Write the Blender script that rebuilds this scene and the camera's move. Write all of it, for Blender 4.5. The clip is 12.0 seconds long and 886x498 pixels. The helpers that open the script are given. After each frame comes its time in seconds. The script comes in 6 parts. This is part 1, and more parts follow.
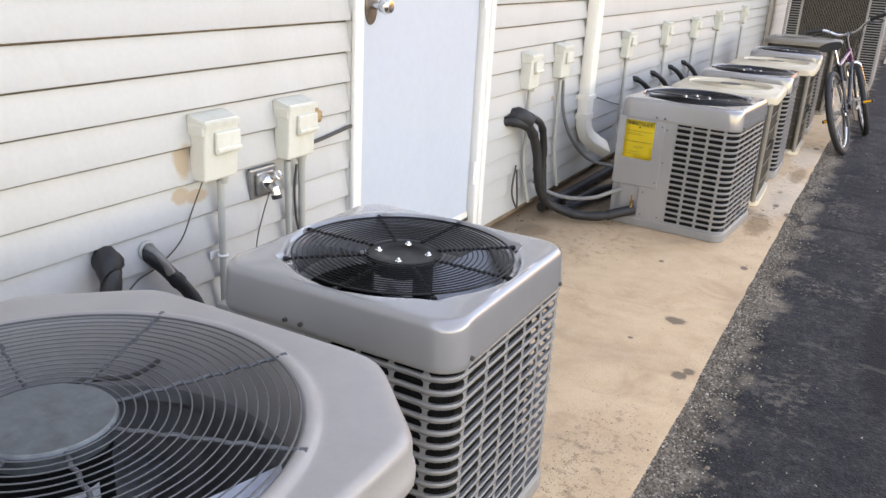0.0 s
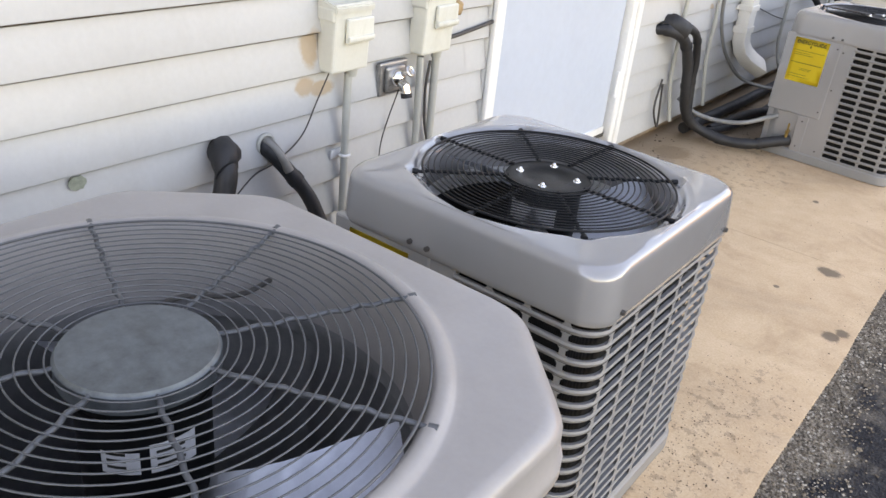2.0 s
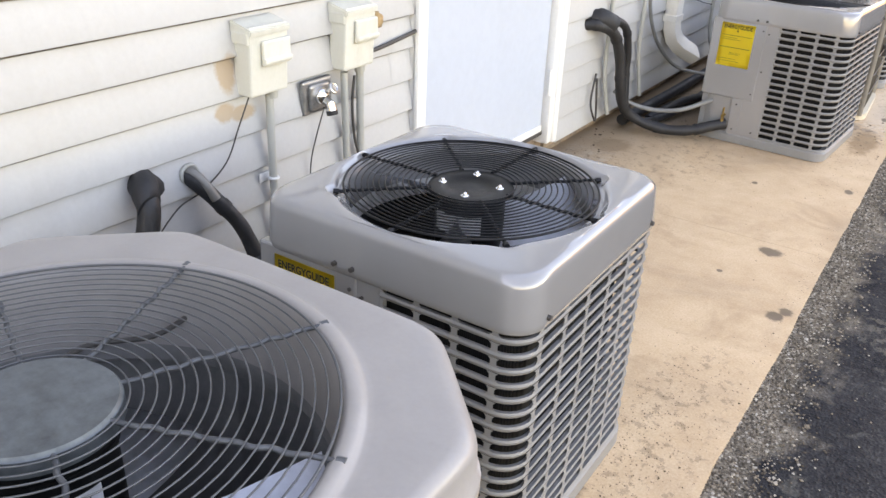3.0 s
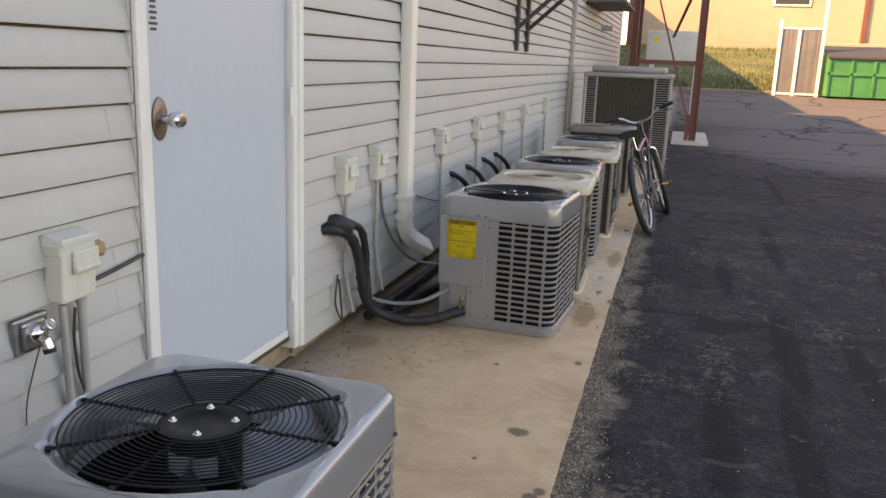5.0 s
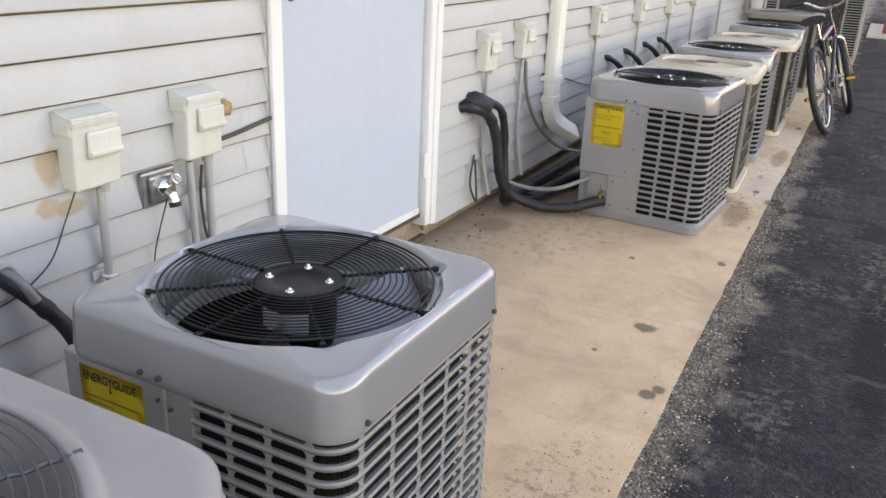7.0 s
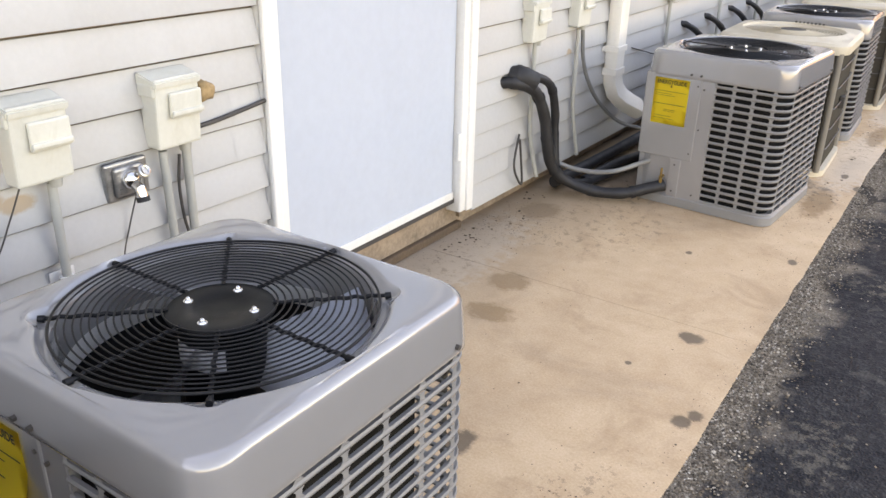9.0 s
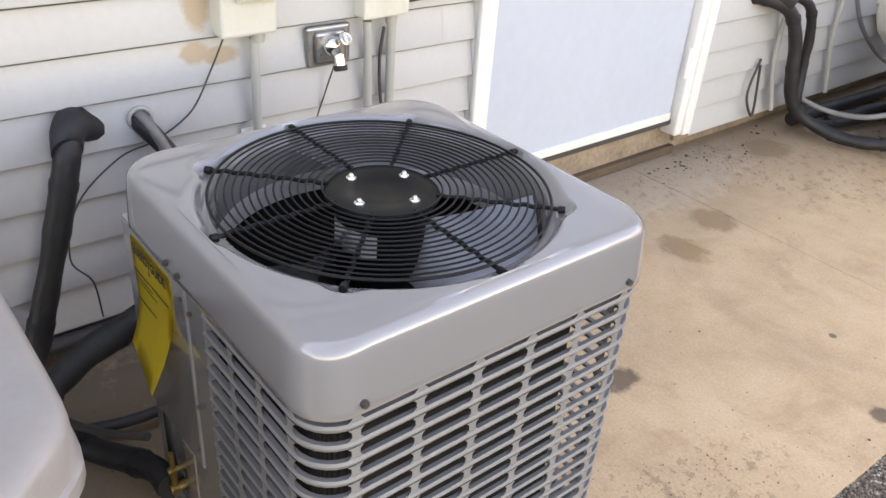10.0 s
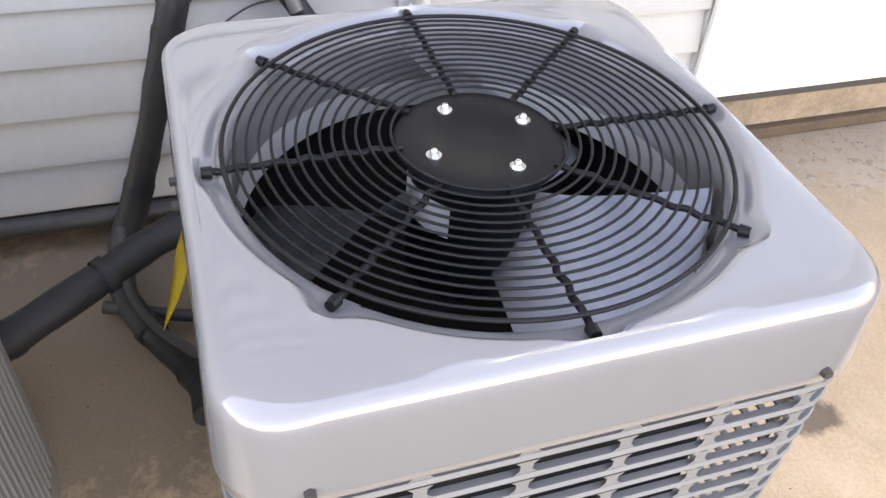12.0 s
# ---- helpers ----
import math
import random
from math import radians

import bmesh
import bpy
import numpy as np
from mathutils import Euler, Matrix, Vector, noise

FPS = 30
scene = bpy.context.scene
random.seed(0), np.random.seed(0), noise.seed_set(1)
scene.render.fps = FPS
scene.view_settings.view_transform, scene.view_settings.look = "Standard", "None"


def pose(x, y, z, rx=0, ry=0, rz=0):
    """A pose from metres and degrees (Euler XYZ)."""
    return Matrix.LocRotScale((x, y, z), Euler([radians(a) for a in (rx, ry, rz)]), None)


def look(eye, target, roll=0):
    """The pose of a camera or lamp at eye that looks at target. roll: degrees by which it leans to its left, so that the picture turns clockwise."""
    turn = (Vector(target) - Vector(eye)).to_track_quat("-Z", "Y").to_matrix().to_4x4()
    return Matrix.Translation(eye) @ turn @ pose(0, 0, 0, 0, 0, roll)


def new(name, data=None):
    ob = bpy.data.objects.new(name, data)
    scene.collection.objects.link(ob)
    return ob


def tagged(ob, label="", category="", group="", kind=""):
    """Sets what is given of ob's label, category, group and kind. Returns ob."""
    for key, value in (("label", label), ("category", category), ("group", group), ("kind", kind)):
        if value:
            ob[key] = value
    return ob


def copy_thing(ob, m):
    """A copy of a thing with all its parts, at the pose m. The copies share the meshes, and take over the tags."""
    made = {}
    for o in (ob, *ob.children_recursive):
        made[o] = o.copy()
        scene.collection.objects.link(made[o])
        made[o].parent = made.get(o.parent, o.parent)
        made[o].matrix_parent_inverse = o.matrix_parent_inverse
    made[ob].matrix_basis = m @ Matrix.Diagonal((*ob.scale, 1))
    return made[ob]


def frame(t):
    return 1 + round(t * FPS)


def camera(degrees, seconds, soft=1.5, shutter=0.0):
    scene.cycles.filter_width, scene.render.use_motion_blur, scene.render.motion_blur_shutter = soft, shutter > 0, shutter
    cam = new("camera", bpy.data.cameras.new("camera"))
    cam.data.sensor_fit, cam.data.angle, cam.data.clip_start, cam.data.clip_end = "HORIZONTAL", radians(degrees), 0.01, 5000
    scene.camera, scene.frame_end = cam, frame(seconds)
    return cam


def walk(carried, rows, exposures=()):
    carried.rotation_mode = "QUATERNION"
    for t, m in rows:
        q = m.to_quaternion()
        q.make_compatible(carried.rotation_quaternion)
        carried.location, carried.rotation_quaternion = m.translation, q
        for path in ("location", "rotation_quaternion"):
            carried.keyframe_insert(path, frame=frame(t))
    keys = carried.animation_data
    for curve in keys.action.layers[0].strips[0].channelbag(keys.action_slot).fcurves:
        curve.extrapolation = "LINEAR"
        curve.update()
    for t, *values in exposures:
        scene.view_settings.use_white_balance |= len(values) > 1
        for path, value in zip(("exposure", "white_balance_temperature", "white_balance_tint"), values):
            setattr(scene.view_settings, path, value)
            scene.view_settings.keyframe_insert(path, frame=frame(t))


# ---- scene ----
cam = camera(57.1, 12.0)
PATH = [
    (0, (0.157, 0.239, 1.299), (-0.724, 1.901, 0.62), 3.2),
    (0.5, (0.15, 0.29, 1.299), (-0.798, 1.917, 0.625), 3.3),
    (1, (0.084, 0.343, 1.285), (-0.917, 1.917, 0.563), 3.7),
    (1.5, (0.011, 0.376, 1.263), (-1.014, 1.882, 0.438), 5.3),
    (2, (-0.018, 0.39, 1.253), (-1.046, 1.839, 0.333), 6.1),
    (2.5, (0.004, 0.416, 1.25), (-1.028, 1.827, 0.278), 4.8),
    (3, (0.029, 0.449, 1.27), (-0.935, 1.95, 0.366), 2.4),
    (3.5, (0.061, 0.489, 1.322), (-0.707, 2.218, 0.673), 2.0),
    (3.7, (0.069, 0.505, 1.329), (-0.629, 2.294, 0.772), 2.0),
    (5.3, (0.062, 0.481, 1.337), (-0.462, 2.357, 0.883), 2.2),
    (5.5, (0.05, 0.473, 1.339), (-0.501, 2.338, 0.869), 2.1),
    (6, (0.029, 0.457, 1.32), (-0.589, 2.289, 0.805), 2.1),
    (6.5, (0.054, 0.495, 1.295), (-0.663, 2.259, 0.682), 2.7),
    (7, (0.126, 0.609, 1.269), (-0.714, 2.274, 0.547), 2.6),
    (7.2, (0.16, 0.649, 1.259), (-0.711, 2.28, 0.497), 2.4),
    (8.8, (0.154, 0.935, 1.273), (-0.77, 2.512, 0.46), 1.1),
    (9, (0.184, 0.972, 1.269), (-0.829, 2.495, 0.459), 1.3),
    (9.5, (0.226, 1.05, 1.237), (-1.019, 2.329, 0.335), 3.2),
    (10, (0.141, 1.094, 1.211), (-1.156, 2.215, 0.179), 4.5),
    (10.5, (0.087, 1.141, 1.201), (-1.211, 2.183, 0.092), 6.1),
    (11, (0.041, 1.299, 1.169), (-1.339, 2.116, -0.026), 6.2),
    (11.5, (-0.001, 1.414, 1.141), (-1.413, 2.031, -0.134), 5.7),
    (12, (-0.111, 1.451, 1.123), (-1.488, 1.986, -0.225), 5.4),
]
EXPOSURES = [(0, 2.79, 10000, 25), (1.5, 2.79, 10000, 25), (2.5, 2.86, 10000, 25), (3.0, 2.99, 10200, 25), (3.7, 2.88, 10200, 25), (5.3, 1.76, 9800, 24), (5.9, 1.75, 9800, 24), (6.5, 2.20, 9900, 25), (7.0, 2.57, 9900, 25), (9.0, 2.79, 10400, 26), (9.5, 2.72, 10400, 27), (10.5, 2.98, 10300, 27), (11.0, 3.09, 10200, 27), (12.0, 3.37, 10100, 27)]
walk(cam, [(t, look(eye, target, roll)) for t, eye, target, roll in PATH], EXPOSURES)

# ---- world and light ----
SUN_TRAVEL = Vector((0.80, 0.42, -0.59)).normalized()
world = bpy.data.worlds.new("sky_world")
scene.world = world
world.use_nodes = True
wn, wl = world.node_tree.nodes, world.node_tree.links
sky = wn.new("ShaderNodeTexSky")
sky.sky_type = "NISHITA"
sky.sun_disc = False
sky.sun_elevation = math.asin(-SUN_TRAVEL.z)
sky.sun_rotation = math.atan2(-SUN_TRAVEL.x, -SUN_TRAVEL.y) % (2 * math.pi)
sky.air_density, sky.dust_density, sky.ozone_density = 1.0, 0.6, 1.0
wl.new(sky.outputs["Color"], wn["Background"].inputs["Color"])
wn["Background"].inputs["Strength"].default_value = 0.15
sun = new("sun", bpy.data.lights.new("sun", "SUN"))
sun.data.energy, sun.data.angle, sun.data.color = 4.2, radians(0.6), (1.0, 0.68, 0.38)
sun.matrix_world = look((0, 0, 30), Vector((0, 0, 30)) + SUN_TRAVEL)


# ---- materials ----
def nodes_of(name):
    m = bpy.data.materials.new(name)
    m.use_nodes = True
    return m, m.node_tree.nodes, m.node_tree.links, m.node_tree.nodes["Principled BSDF"]


def noise_tex(n, l, scale, detail=4.0, rough=0.6, vec=None, distort=0.0):
    t = n.new("ShaderNodeTexNoise")
    t.inputs["Scale"].default_value, t.inputs["Detail"].default_value = scale, detail
    t.inputs["Roughness"].default_value, t.inputs["Distortion"].default_value = rough, distort
    if vec is not None:
        l.new(vec, t.inputs["Vector"])
    return t.outputs["Fac"]


def ramp(n, l, fac, stops):
    r = n.new("ShaderNodeValToRGB")
    while len(r.color_ramp.elements) < len(stops):
        r.color_ramp.elements.new(0.5)
    for e, (p, c) in zip(r.color_ramp.elements, stops):
        e.position = p
        e.color = (*c, 1) if len(c) == 3 else c
    l.new(fac, r.inputs["Fac"])
    return r.outputs["Color"]


def math_node(n, l, op, a, b=None, clamp=False):
    m = n.new("ShaderNodeMath")
    m.operation, m.use_clamp = op, clamp
    for i, v in enumerate((a, b)):
        if v is None:
            continue
        if isinstance(v, (int, float)):
            m.inputs[i].default_value = v
        else:
            l.new(v, m.inputs[i])
    return m.outputs[0]


def mix(n, l, fac, a, b, mode="MIX"):
    m = n.new("ShaderNodeMixRGB")
    m.blend_type = mode
    for i, v in enumerate((fac, a, b)):
        if isinstance(v, (int, float)):
            m.inputs[i].default_value = v
        elif isinstance(v, tuple):
            m.inputs[i].default_value = (*v, 1)
        else:
            l.new(v, m.inputs[i])
    return m.outputs[0]


def bump(n, l, height, strength, dist, bsdf):
    b = n.new("ShaderNodeBump")
    b.inputs["Strength"].default_value, b.inputs["Distance"].default_value = strength, dist
    l.new(height, b.inputs["Height"])
    l.new(b.outputs["Normal"], bsdf.inputs["Normal"])


def surface(name, base, rough=0.5, metal=0.0, var=0.15, fine=60.0, coarse=4.0, relief=0.15, dist=0.002, tint=None, spread=0.0, coat=0.0, sheen=0.1, spec=0.5, coat_ior=1.5):
    """A surface with colour and gloss that vary at two scales."""
    m, n, l, b = nodes_of(name)
    pos = n.new("ShaderNodeNewGeometry").outputs["Position"]
    f1 = noise_tex(n, l, coarse, 5, 0.65, pos)
    f2 = noise_tex(n, l, fine, 4, 0.7, pos)
    dark = tuple(c * (1 - var) for c in base)
    lite = tuple(min(1, c * (1 + var)) for c in (tint or base))
    col = ramp(n, l, f1, [(0.3, dark), (0.7, lite)])
    col = mix(n, l, 0.35 * min(1, var * 4), col, ramp(n, l, f2, [(0.3, dark), (0.72, lite)]))
    if spread:
        rnd = n.new("ShaderNodeObjectInfo").outputs["Random"]
        col = mix(n, l, 1.0, col, ramp(n, l, rnd, [(0, (1 - spread,) * 3), (1, (1, 1, 1))]), "MULTIPLY")
    l.new(col, b.inputs["Base Color"])
    b.inputs["Metallic"].default_value = metal
    b.inputs["Coat Weight"].default_value = coat
    b.inputs["Coat IOR"].default_value, b.inputs["Coat Roughness"].default_value = coat_ior, 0.07
    l.new(ramp(n, l, f1, [(0.3, (max(0.03, rough - sheen),) * 3), (0.7, (min(1, rough + sheen),) * 3)]), b.inputs["Roughness"])
    b.inputs["Specular IOR Level"].default_value = spec
    bump(n, l, f2, relief, dist, b)
    return m


def spots(n, l, pos, places, wob=0.5):
    """A mask of uneven blots, each at (x, y, half width, half length)."""
    out = None
    wobble = noise_tex(n, l, 22.0, 4, 0.65, pos)
    for x, y, a, c in places:
        v = n.new("ShaderNodeVectorMath")
        v.operation = "SUBTRACT"
        l.new(pos, v.inputs[0])
        v.inputs[1].default_value = (x, y, 0)
        s = n.new("ShaderNodeVectorMath")
        s.operation = "MULTIPLY"
        l.new(v.outputs[0], s.inputs[0])
        s.inputs[1].default_value = (1 / a, 1 / c, 0)
        ln = n.new("ShaderNodeVectorMath")
        ln.operation = "LENGTH"
        l.new(s.outputs[0], ln.inputs[0])
        d = math_node(n, l, "ADD", ln.outputs["Value"], math_node(n, l, "MULTIPLY", math_node(n, l, "SUBTRACT", wobble, 0.5), wob * 3))
        k = math_node(n, l, "SUBTRACT", 1.0, d, True)
        k = math_node(n, l, "MULTIPLY", k, 3.0, True)
        out = k if out is None else math_node(n, l, "MAXIMUM", out, k)
    return out


def concrete_material():
    m, n, l, b = nodes_of("slab_concrete")
    pos = n.new("ShaderNodeNewGeometry").outputs["Position"]
    big = noise_tex(n, l, 1.6, 6, 0.62, pos, 0.6)
    mid = noise_tex(n, l, 9.0, 6, 0.7, pos)
    fine = noise_tex(n, l, 150.0, 3, 0.7, pos)
    col = ramp(n, l, big, [(0.30, (0.31, 0.163, 0.077)), (0.46, (0.53, 0.308, 0.158)), (0.70, (0.70, 0.448, 0.255))])
    col = mix(n, l, 0.4, col, ramp(n, l, mid, [(0.3, (0.39, 0.26, 0.14)), (0.7, (0.63, 0.48, 0.32))]))
    col = mix(n, l, 0.22, col, ramp(n, l, fine, [(0.3, (0.27, 0.21, 0.14)), (0.7, (0.72, 0.63, 0.50))]))
    # brown weathering in patches
    patch = math_node(n, l, "MULTIPLY", math_node(n, l, "SUBTRACT", noise_tex(n, l, 3.6, 8, 0.68, pos, 0.9), 0.53), 6.0, True)
    col = mix(n, l, math_node(n, l, "MULTIPLY", patch, 0.38), col, (0.29, 0.175, 0.095))
    # pale, salt-bleached ground round the foot of the unit and along the row
    pale = spots(n, l, pos, [(-0.31, 5.6, 0.15, 0.7), (-0.3, 6.9, 0.12, 0.5), (-1.35, 3.3, 0.2, 0.6)], 0.6)
    col = mix(n, l, math_node(n, l, "MULTIPLY", pale, 0.32), col, (0.66, 0.60, 0.51))
    rust = spots(n, l, pos, [(-0.33, 4.8, 0.07, 0.25), (-0.28, 6.2, 0.05, 0.3), (-1.055, 3.263, 0.085, 0.085), (-0.996, 3.027, 0.095, 0.07), (-1.30, 3.95, 0.10, 0.12)], 0.4)
    col = mix(n, l, math_node(n, l, "MULTIPLY", rust, 0.6), col, (0.23, 0.13, 0.055))
    dark = spots(n, l, pos, [(-0.392, 3.255, 0.045, 0.04), (-0.70, 2.395, 0.045, 0.06), (-0.273, 2.806, 0.03, 0.035), (-0.250, 2.853, 0.025, 0.03), (-0.216, 5.13, 0.02, 0.05), (-0.27, 4.05, 0.02, 0.03), (-0.5, 3.0, 0.012, 0.012), (-0.62, 3.9, 0.015, 0.02), (-0.45, 1.62, 0.04, 0.2), (-0.27, 7.3, 0.03, 0.06), (-0.3, 5.3, 0.02, 0.05)], 0.45)
    col = mix(n, l, math_node(n, l, "MULTIPLY", dark, 0.8), col, (0.09, 0.065, 0.045))
    # dirt at the wall and behind the units, the shade there painted in with it
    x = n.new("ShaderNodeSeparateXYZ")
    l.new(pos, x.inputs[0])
    wall_dirt_shade = math_node(n, l, "MULTIPLY", math_node(n, l, "SUBTRACT", math_node(n, l, "ADD", -1.05, math_node(n, l, "MULTIPLY", mid, 0.25)), x.outputs["X"]), 2.2, True)
    col = mix(n, l, math_node(n, l, "MULTIPLY", wall_dirt_shade, 0.6), col, (0.17, 0.125, 0.085))
    # blots of dirt that also carry the shade between and behind the units
    dirt_gap_shade = spots(n, l, pos, [(-1.15, 1.25, 0.42, 0.42), (-1.1, 0.6, 0.5, 0.6), (-1.2, 1.75, 0.3, 0.6), (-1.15, 4.75, 0.3, 0.5), (-0.7, 5.0, 0.4, 0.2)], 0.5)
    col = mix(n, l, math_node(n, l, "MULTIPLY", dirt_gap_shade, 0.6), col, (0.10, 0.078, 0.06))
    litter = spots(n, l, pos, [(-0.36, 2.2, 0.16, 0.35), (-0.33, 1.75, 0.12, 0.4), (-1.15, 3.72, 0.3, 0.14), (-1.3, 3.1, 0.12, 0.5), (-0.4, 4.95, 0.16, 0.3), (-0.32, 6.0, 0.1, 0.6), (-1.0, 4.0, 0.3, 0.3)], 0.6)
    specks = math_node(n, l, "GREATER_THAN", noise_tex(n, l, 26.0, 7, 0.75, pos), 0.56)
    col = mix(n, l, math_node(n, l, "MULTIPLY", math_node(n, l, "MULTIPLY", litter, specks), 0.42), col, (0.15, 0.10, 0.06))
    grit = math_node(n, l, "GREATER_THAN", noise_tex(n, l, 75.0, 3, 0.6, pos), 0.69)
    col = mix(n, l, math_node(n, l, "MULTIPLY", grit, 0.3), col, (0.15, 0.105, 0.07))
    l.new(col, b.inputs["Base Color"])
    b.inputs["Roughness"].default_value = 0.88
    h = math_node(n, l, "ADD", math_node(n, l, "MULTIPLY", mid, 0.6), math_node(n, l, "MULTIPLY", fine, 0.25))
    bump(n, l, h, 0.35, 0.004, b)
    return m


TAR = [(0.61, 3.3, 0.07, 0.9), (0.69, 4.6, 0.08, 0.8), (1.00, 4.4, 0.07, 0.8), (0.33, 3.5, 0.08, 0.7), (0.45, 6.2, 0.06, 0.8), (0.85, 7.2, 0.07, 1.0), (1.5, 5.6, 0.08, 1.3), (1.6, 7.5, 0.6, 0.05), (2.2, 12.0, 1.0, 0.06), (1.2, 10.5, 0.05, 1.5)]
BLEACHED = [(0.08, 4.0, 0.17, 0.10), (-0.04, 4.6, 0.17, 0.10), (0.41, 6.6, 0.22, 0.32), (1.2, 7.55, 0.75, 0.10), (0.35, 4.3, 0.10, 0.5), (0.55, 7.4, 0.8, 0.05), (0.05, 5.5, 0.12, 0.25), (0.05, 2.9, 0.08, 0.2), (0.95, 5.0, 0.1, 0.25), (0.3, 9.5, 0.5, 0.1)]


def asphalt_material():
    m, n, l, b = nodes_of("worn_asphalt")
    pos = n.new("ShaderNodeNewGeometry").outputs["Position"]
    big = noise_tex(n, l, 0.9, 6, 0.66, pos, 0.8)
    mid = noise_tex(n, l, 6.0, 6, 0.7, pos)
    fine = noise_tex(n, l, 210.0, 2, 0.6, pos)
    vor = n.new("ShaderNodeTexVoronoi")
    vor.inputs["Scale"].default_value = 130.0
    l.new(pos, vor.inputs["Vector"])
    col = ramp(n, l, big, [(0.36, (0.011, 0.0115, 0.014)), (0.52, (0.021, 0.021, 0.023)), (0.76, (0.068, 0.064, 0.059))])
    col = mix(n, l, 0.4, col, ramp(n, l, mid, [(0.38, (0.012, 0.013, 0.016)), (0.76, (0.085, 0.078, 0.07))]))
    stones = ramp(n, l, vor.outputs["Color"], [(0.55, (1.25, 1.25, 1.28)), (0.93, (2.3, 2.25, 2.2)), (1.0, (4.0, 3.9, 3.7))])
    col = mix(n, l, 0.75, col, stones, "MULTIPLY")
    grain = noise_tex(n, l, 34.0, 5, 0.75, pos)
    col = mix(n, l, 0.8, col, ramp(n, l, grain, [(0.38, (0.50, 0.50, 0.53)), (0.52, (0.90, 0.90, 0.90)), (0.68, (1.7, 1.65, 1.55))]), "MULTIPLY")
    chips = math_node(n, l, "GREATER_THAN", noise_tex(n, l, 95.0, 2, 0.5, pos), 0.73)
    col = mix(n, l, math_node(n, l, "MULTIPLY", chips, 0.7), col, (0.20, 0.18, 0.15))
    # far asphalt: worn, and painted paler to stand for haze and low sun
    dusty = spots(n, l, pos, [(3.2, 17.0, 3.4, 5.0), (4.0, 25.0, 7.0, 8.0)], 0.4)
    col = mix(n, l, math_node(n, l, "MULTIPLY", dusty, 0.75), col, (0.17, 0.155, 0.145))
    tar = spots(n, l, pos, TAR, 0.35)
    col = mix(n, l, math_node(n, l, "MULTIPLY", tar, 0.8), col, (0.009, 0.009, 0.011))
    pale = spots(n, l, pos, BLEACHED, 0.8)
    col = mix(n, l, math_node(n, l, "MULTIPLY", math_node(n, l, "MULTIPLY", pale, 0.6), math_node(n, l, "GREATER_THAN", grain, 0.53)), col, (0.15, 0.13, 0.10))
    # gravelly, bleached strip along the slab's edge
    x = n.new("ShaderNodeSeparateXYZ")
    l.new(pos, x.inputs[0])
    lobes = noise_tex(n, l, 4.2, 4, 0.6, pos, 0.5)
    reach = math_node(n, l, "ADD", -0.335, math_node(n, l, "ADD", math_node(n, l, "MULTIPLY", mid, 0.16), math_node(n, l, "MULTIPLY", lobes, 0.40)))
    edge = math_node(n, l, "MULTIPLY", math_node(n, l, "SUBTRACT", reach, x.outputs["X"]), 9.0, True)
    col = mix(n, l, math_node(n, l, "MULTIPLY", edge, 0.85), col, ramp(n, l, fine, [(0.35, (0.18, 0.14, 0.10)), (0.7, (0.52, 0.43, 0.325))]))
    # thin cracks and darker sealed seams
    warp = n.new("ShaderNodeVectorMath")
    warp.operation = "ADD"
    wn_ = n.new("ShaderNodeTexNoise")
    wn_.inputs["Scale"].default_value, wn_.inputs["Detail"].default_value = 1.7, 5
    l.new(pos, wn_.inputs["Vector"])
    l.new(pos, warp.inputs[0])
    l.new(wn_.outputs["Color"], warp.inputs[1])
    cr = n.new("ShaderNodeTexVoronoi")
    cr.feature = "DISTANCE_TO_EDGE"
    cr.inputs["Scale"].default_value = 0.33
    l.new(warp.outputs[0], cr.inputs["Vector"])
    seam = math_node(n, l, "MULTIPLY", math_node(n, l, "LESS_THAN", cr.outputs["Distance"], 0.012), 0.8)
    col = mix(n, l, seam, col, (0.014, 0.014, 0.015))
    cr2 = n.new("ShaderNodeTexVoronoi")
    cr2.feature = "DISTANCE_TO_EDGE"
    cr2.inputs["Scale"].default_value = 1.3
    l.new(warp.outputs[0], cr2.inputs["Vector"])
    worn = math_node(n, l, "MULTIPLY", math_node(n, l, "LESS_THAN", cr2.outputs["Distance"], 0.02), math_node(n, l, "GREATER_THAN", mid, 0.53))
    col = mix(n, l, math_node(n, l, "MULTIPLY", worn, 0.35), col, (0.13, 0.12, 0.10))
    l.new(col, b.inputs["Base Color"])
    b.inputs["Roughness"].default_value = 0.8
    b.inputs["Specular IOR Level"].default_value = 0.2
    h = math_node(n, l, "ADD", vor.outputs["Distance"], math_node(n, l, "MULTIPLY", mid, 0.8))
    bump(n, l, math_node(n, l, "ADD", h, math_node(n, l, "MULTIPLY", grain, 1.5)), 0.8, 0.008, b)
    return m


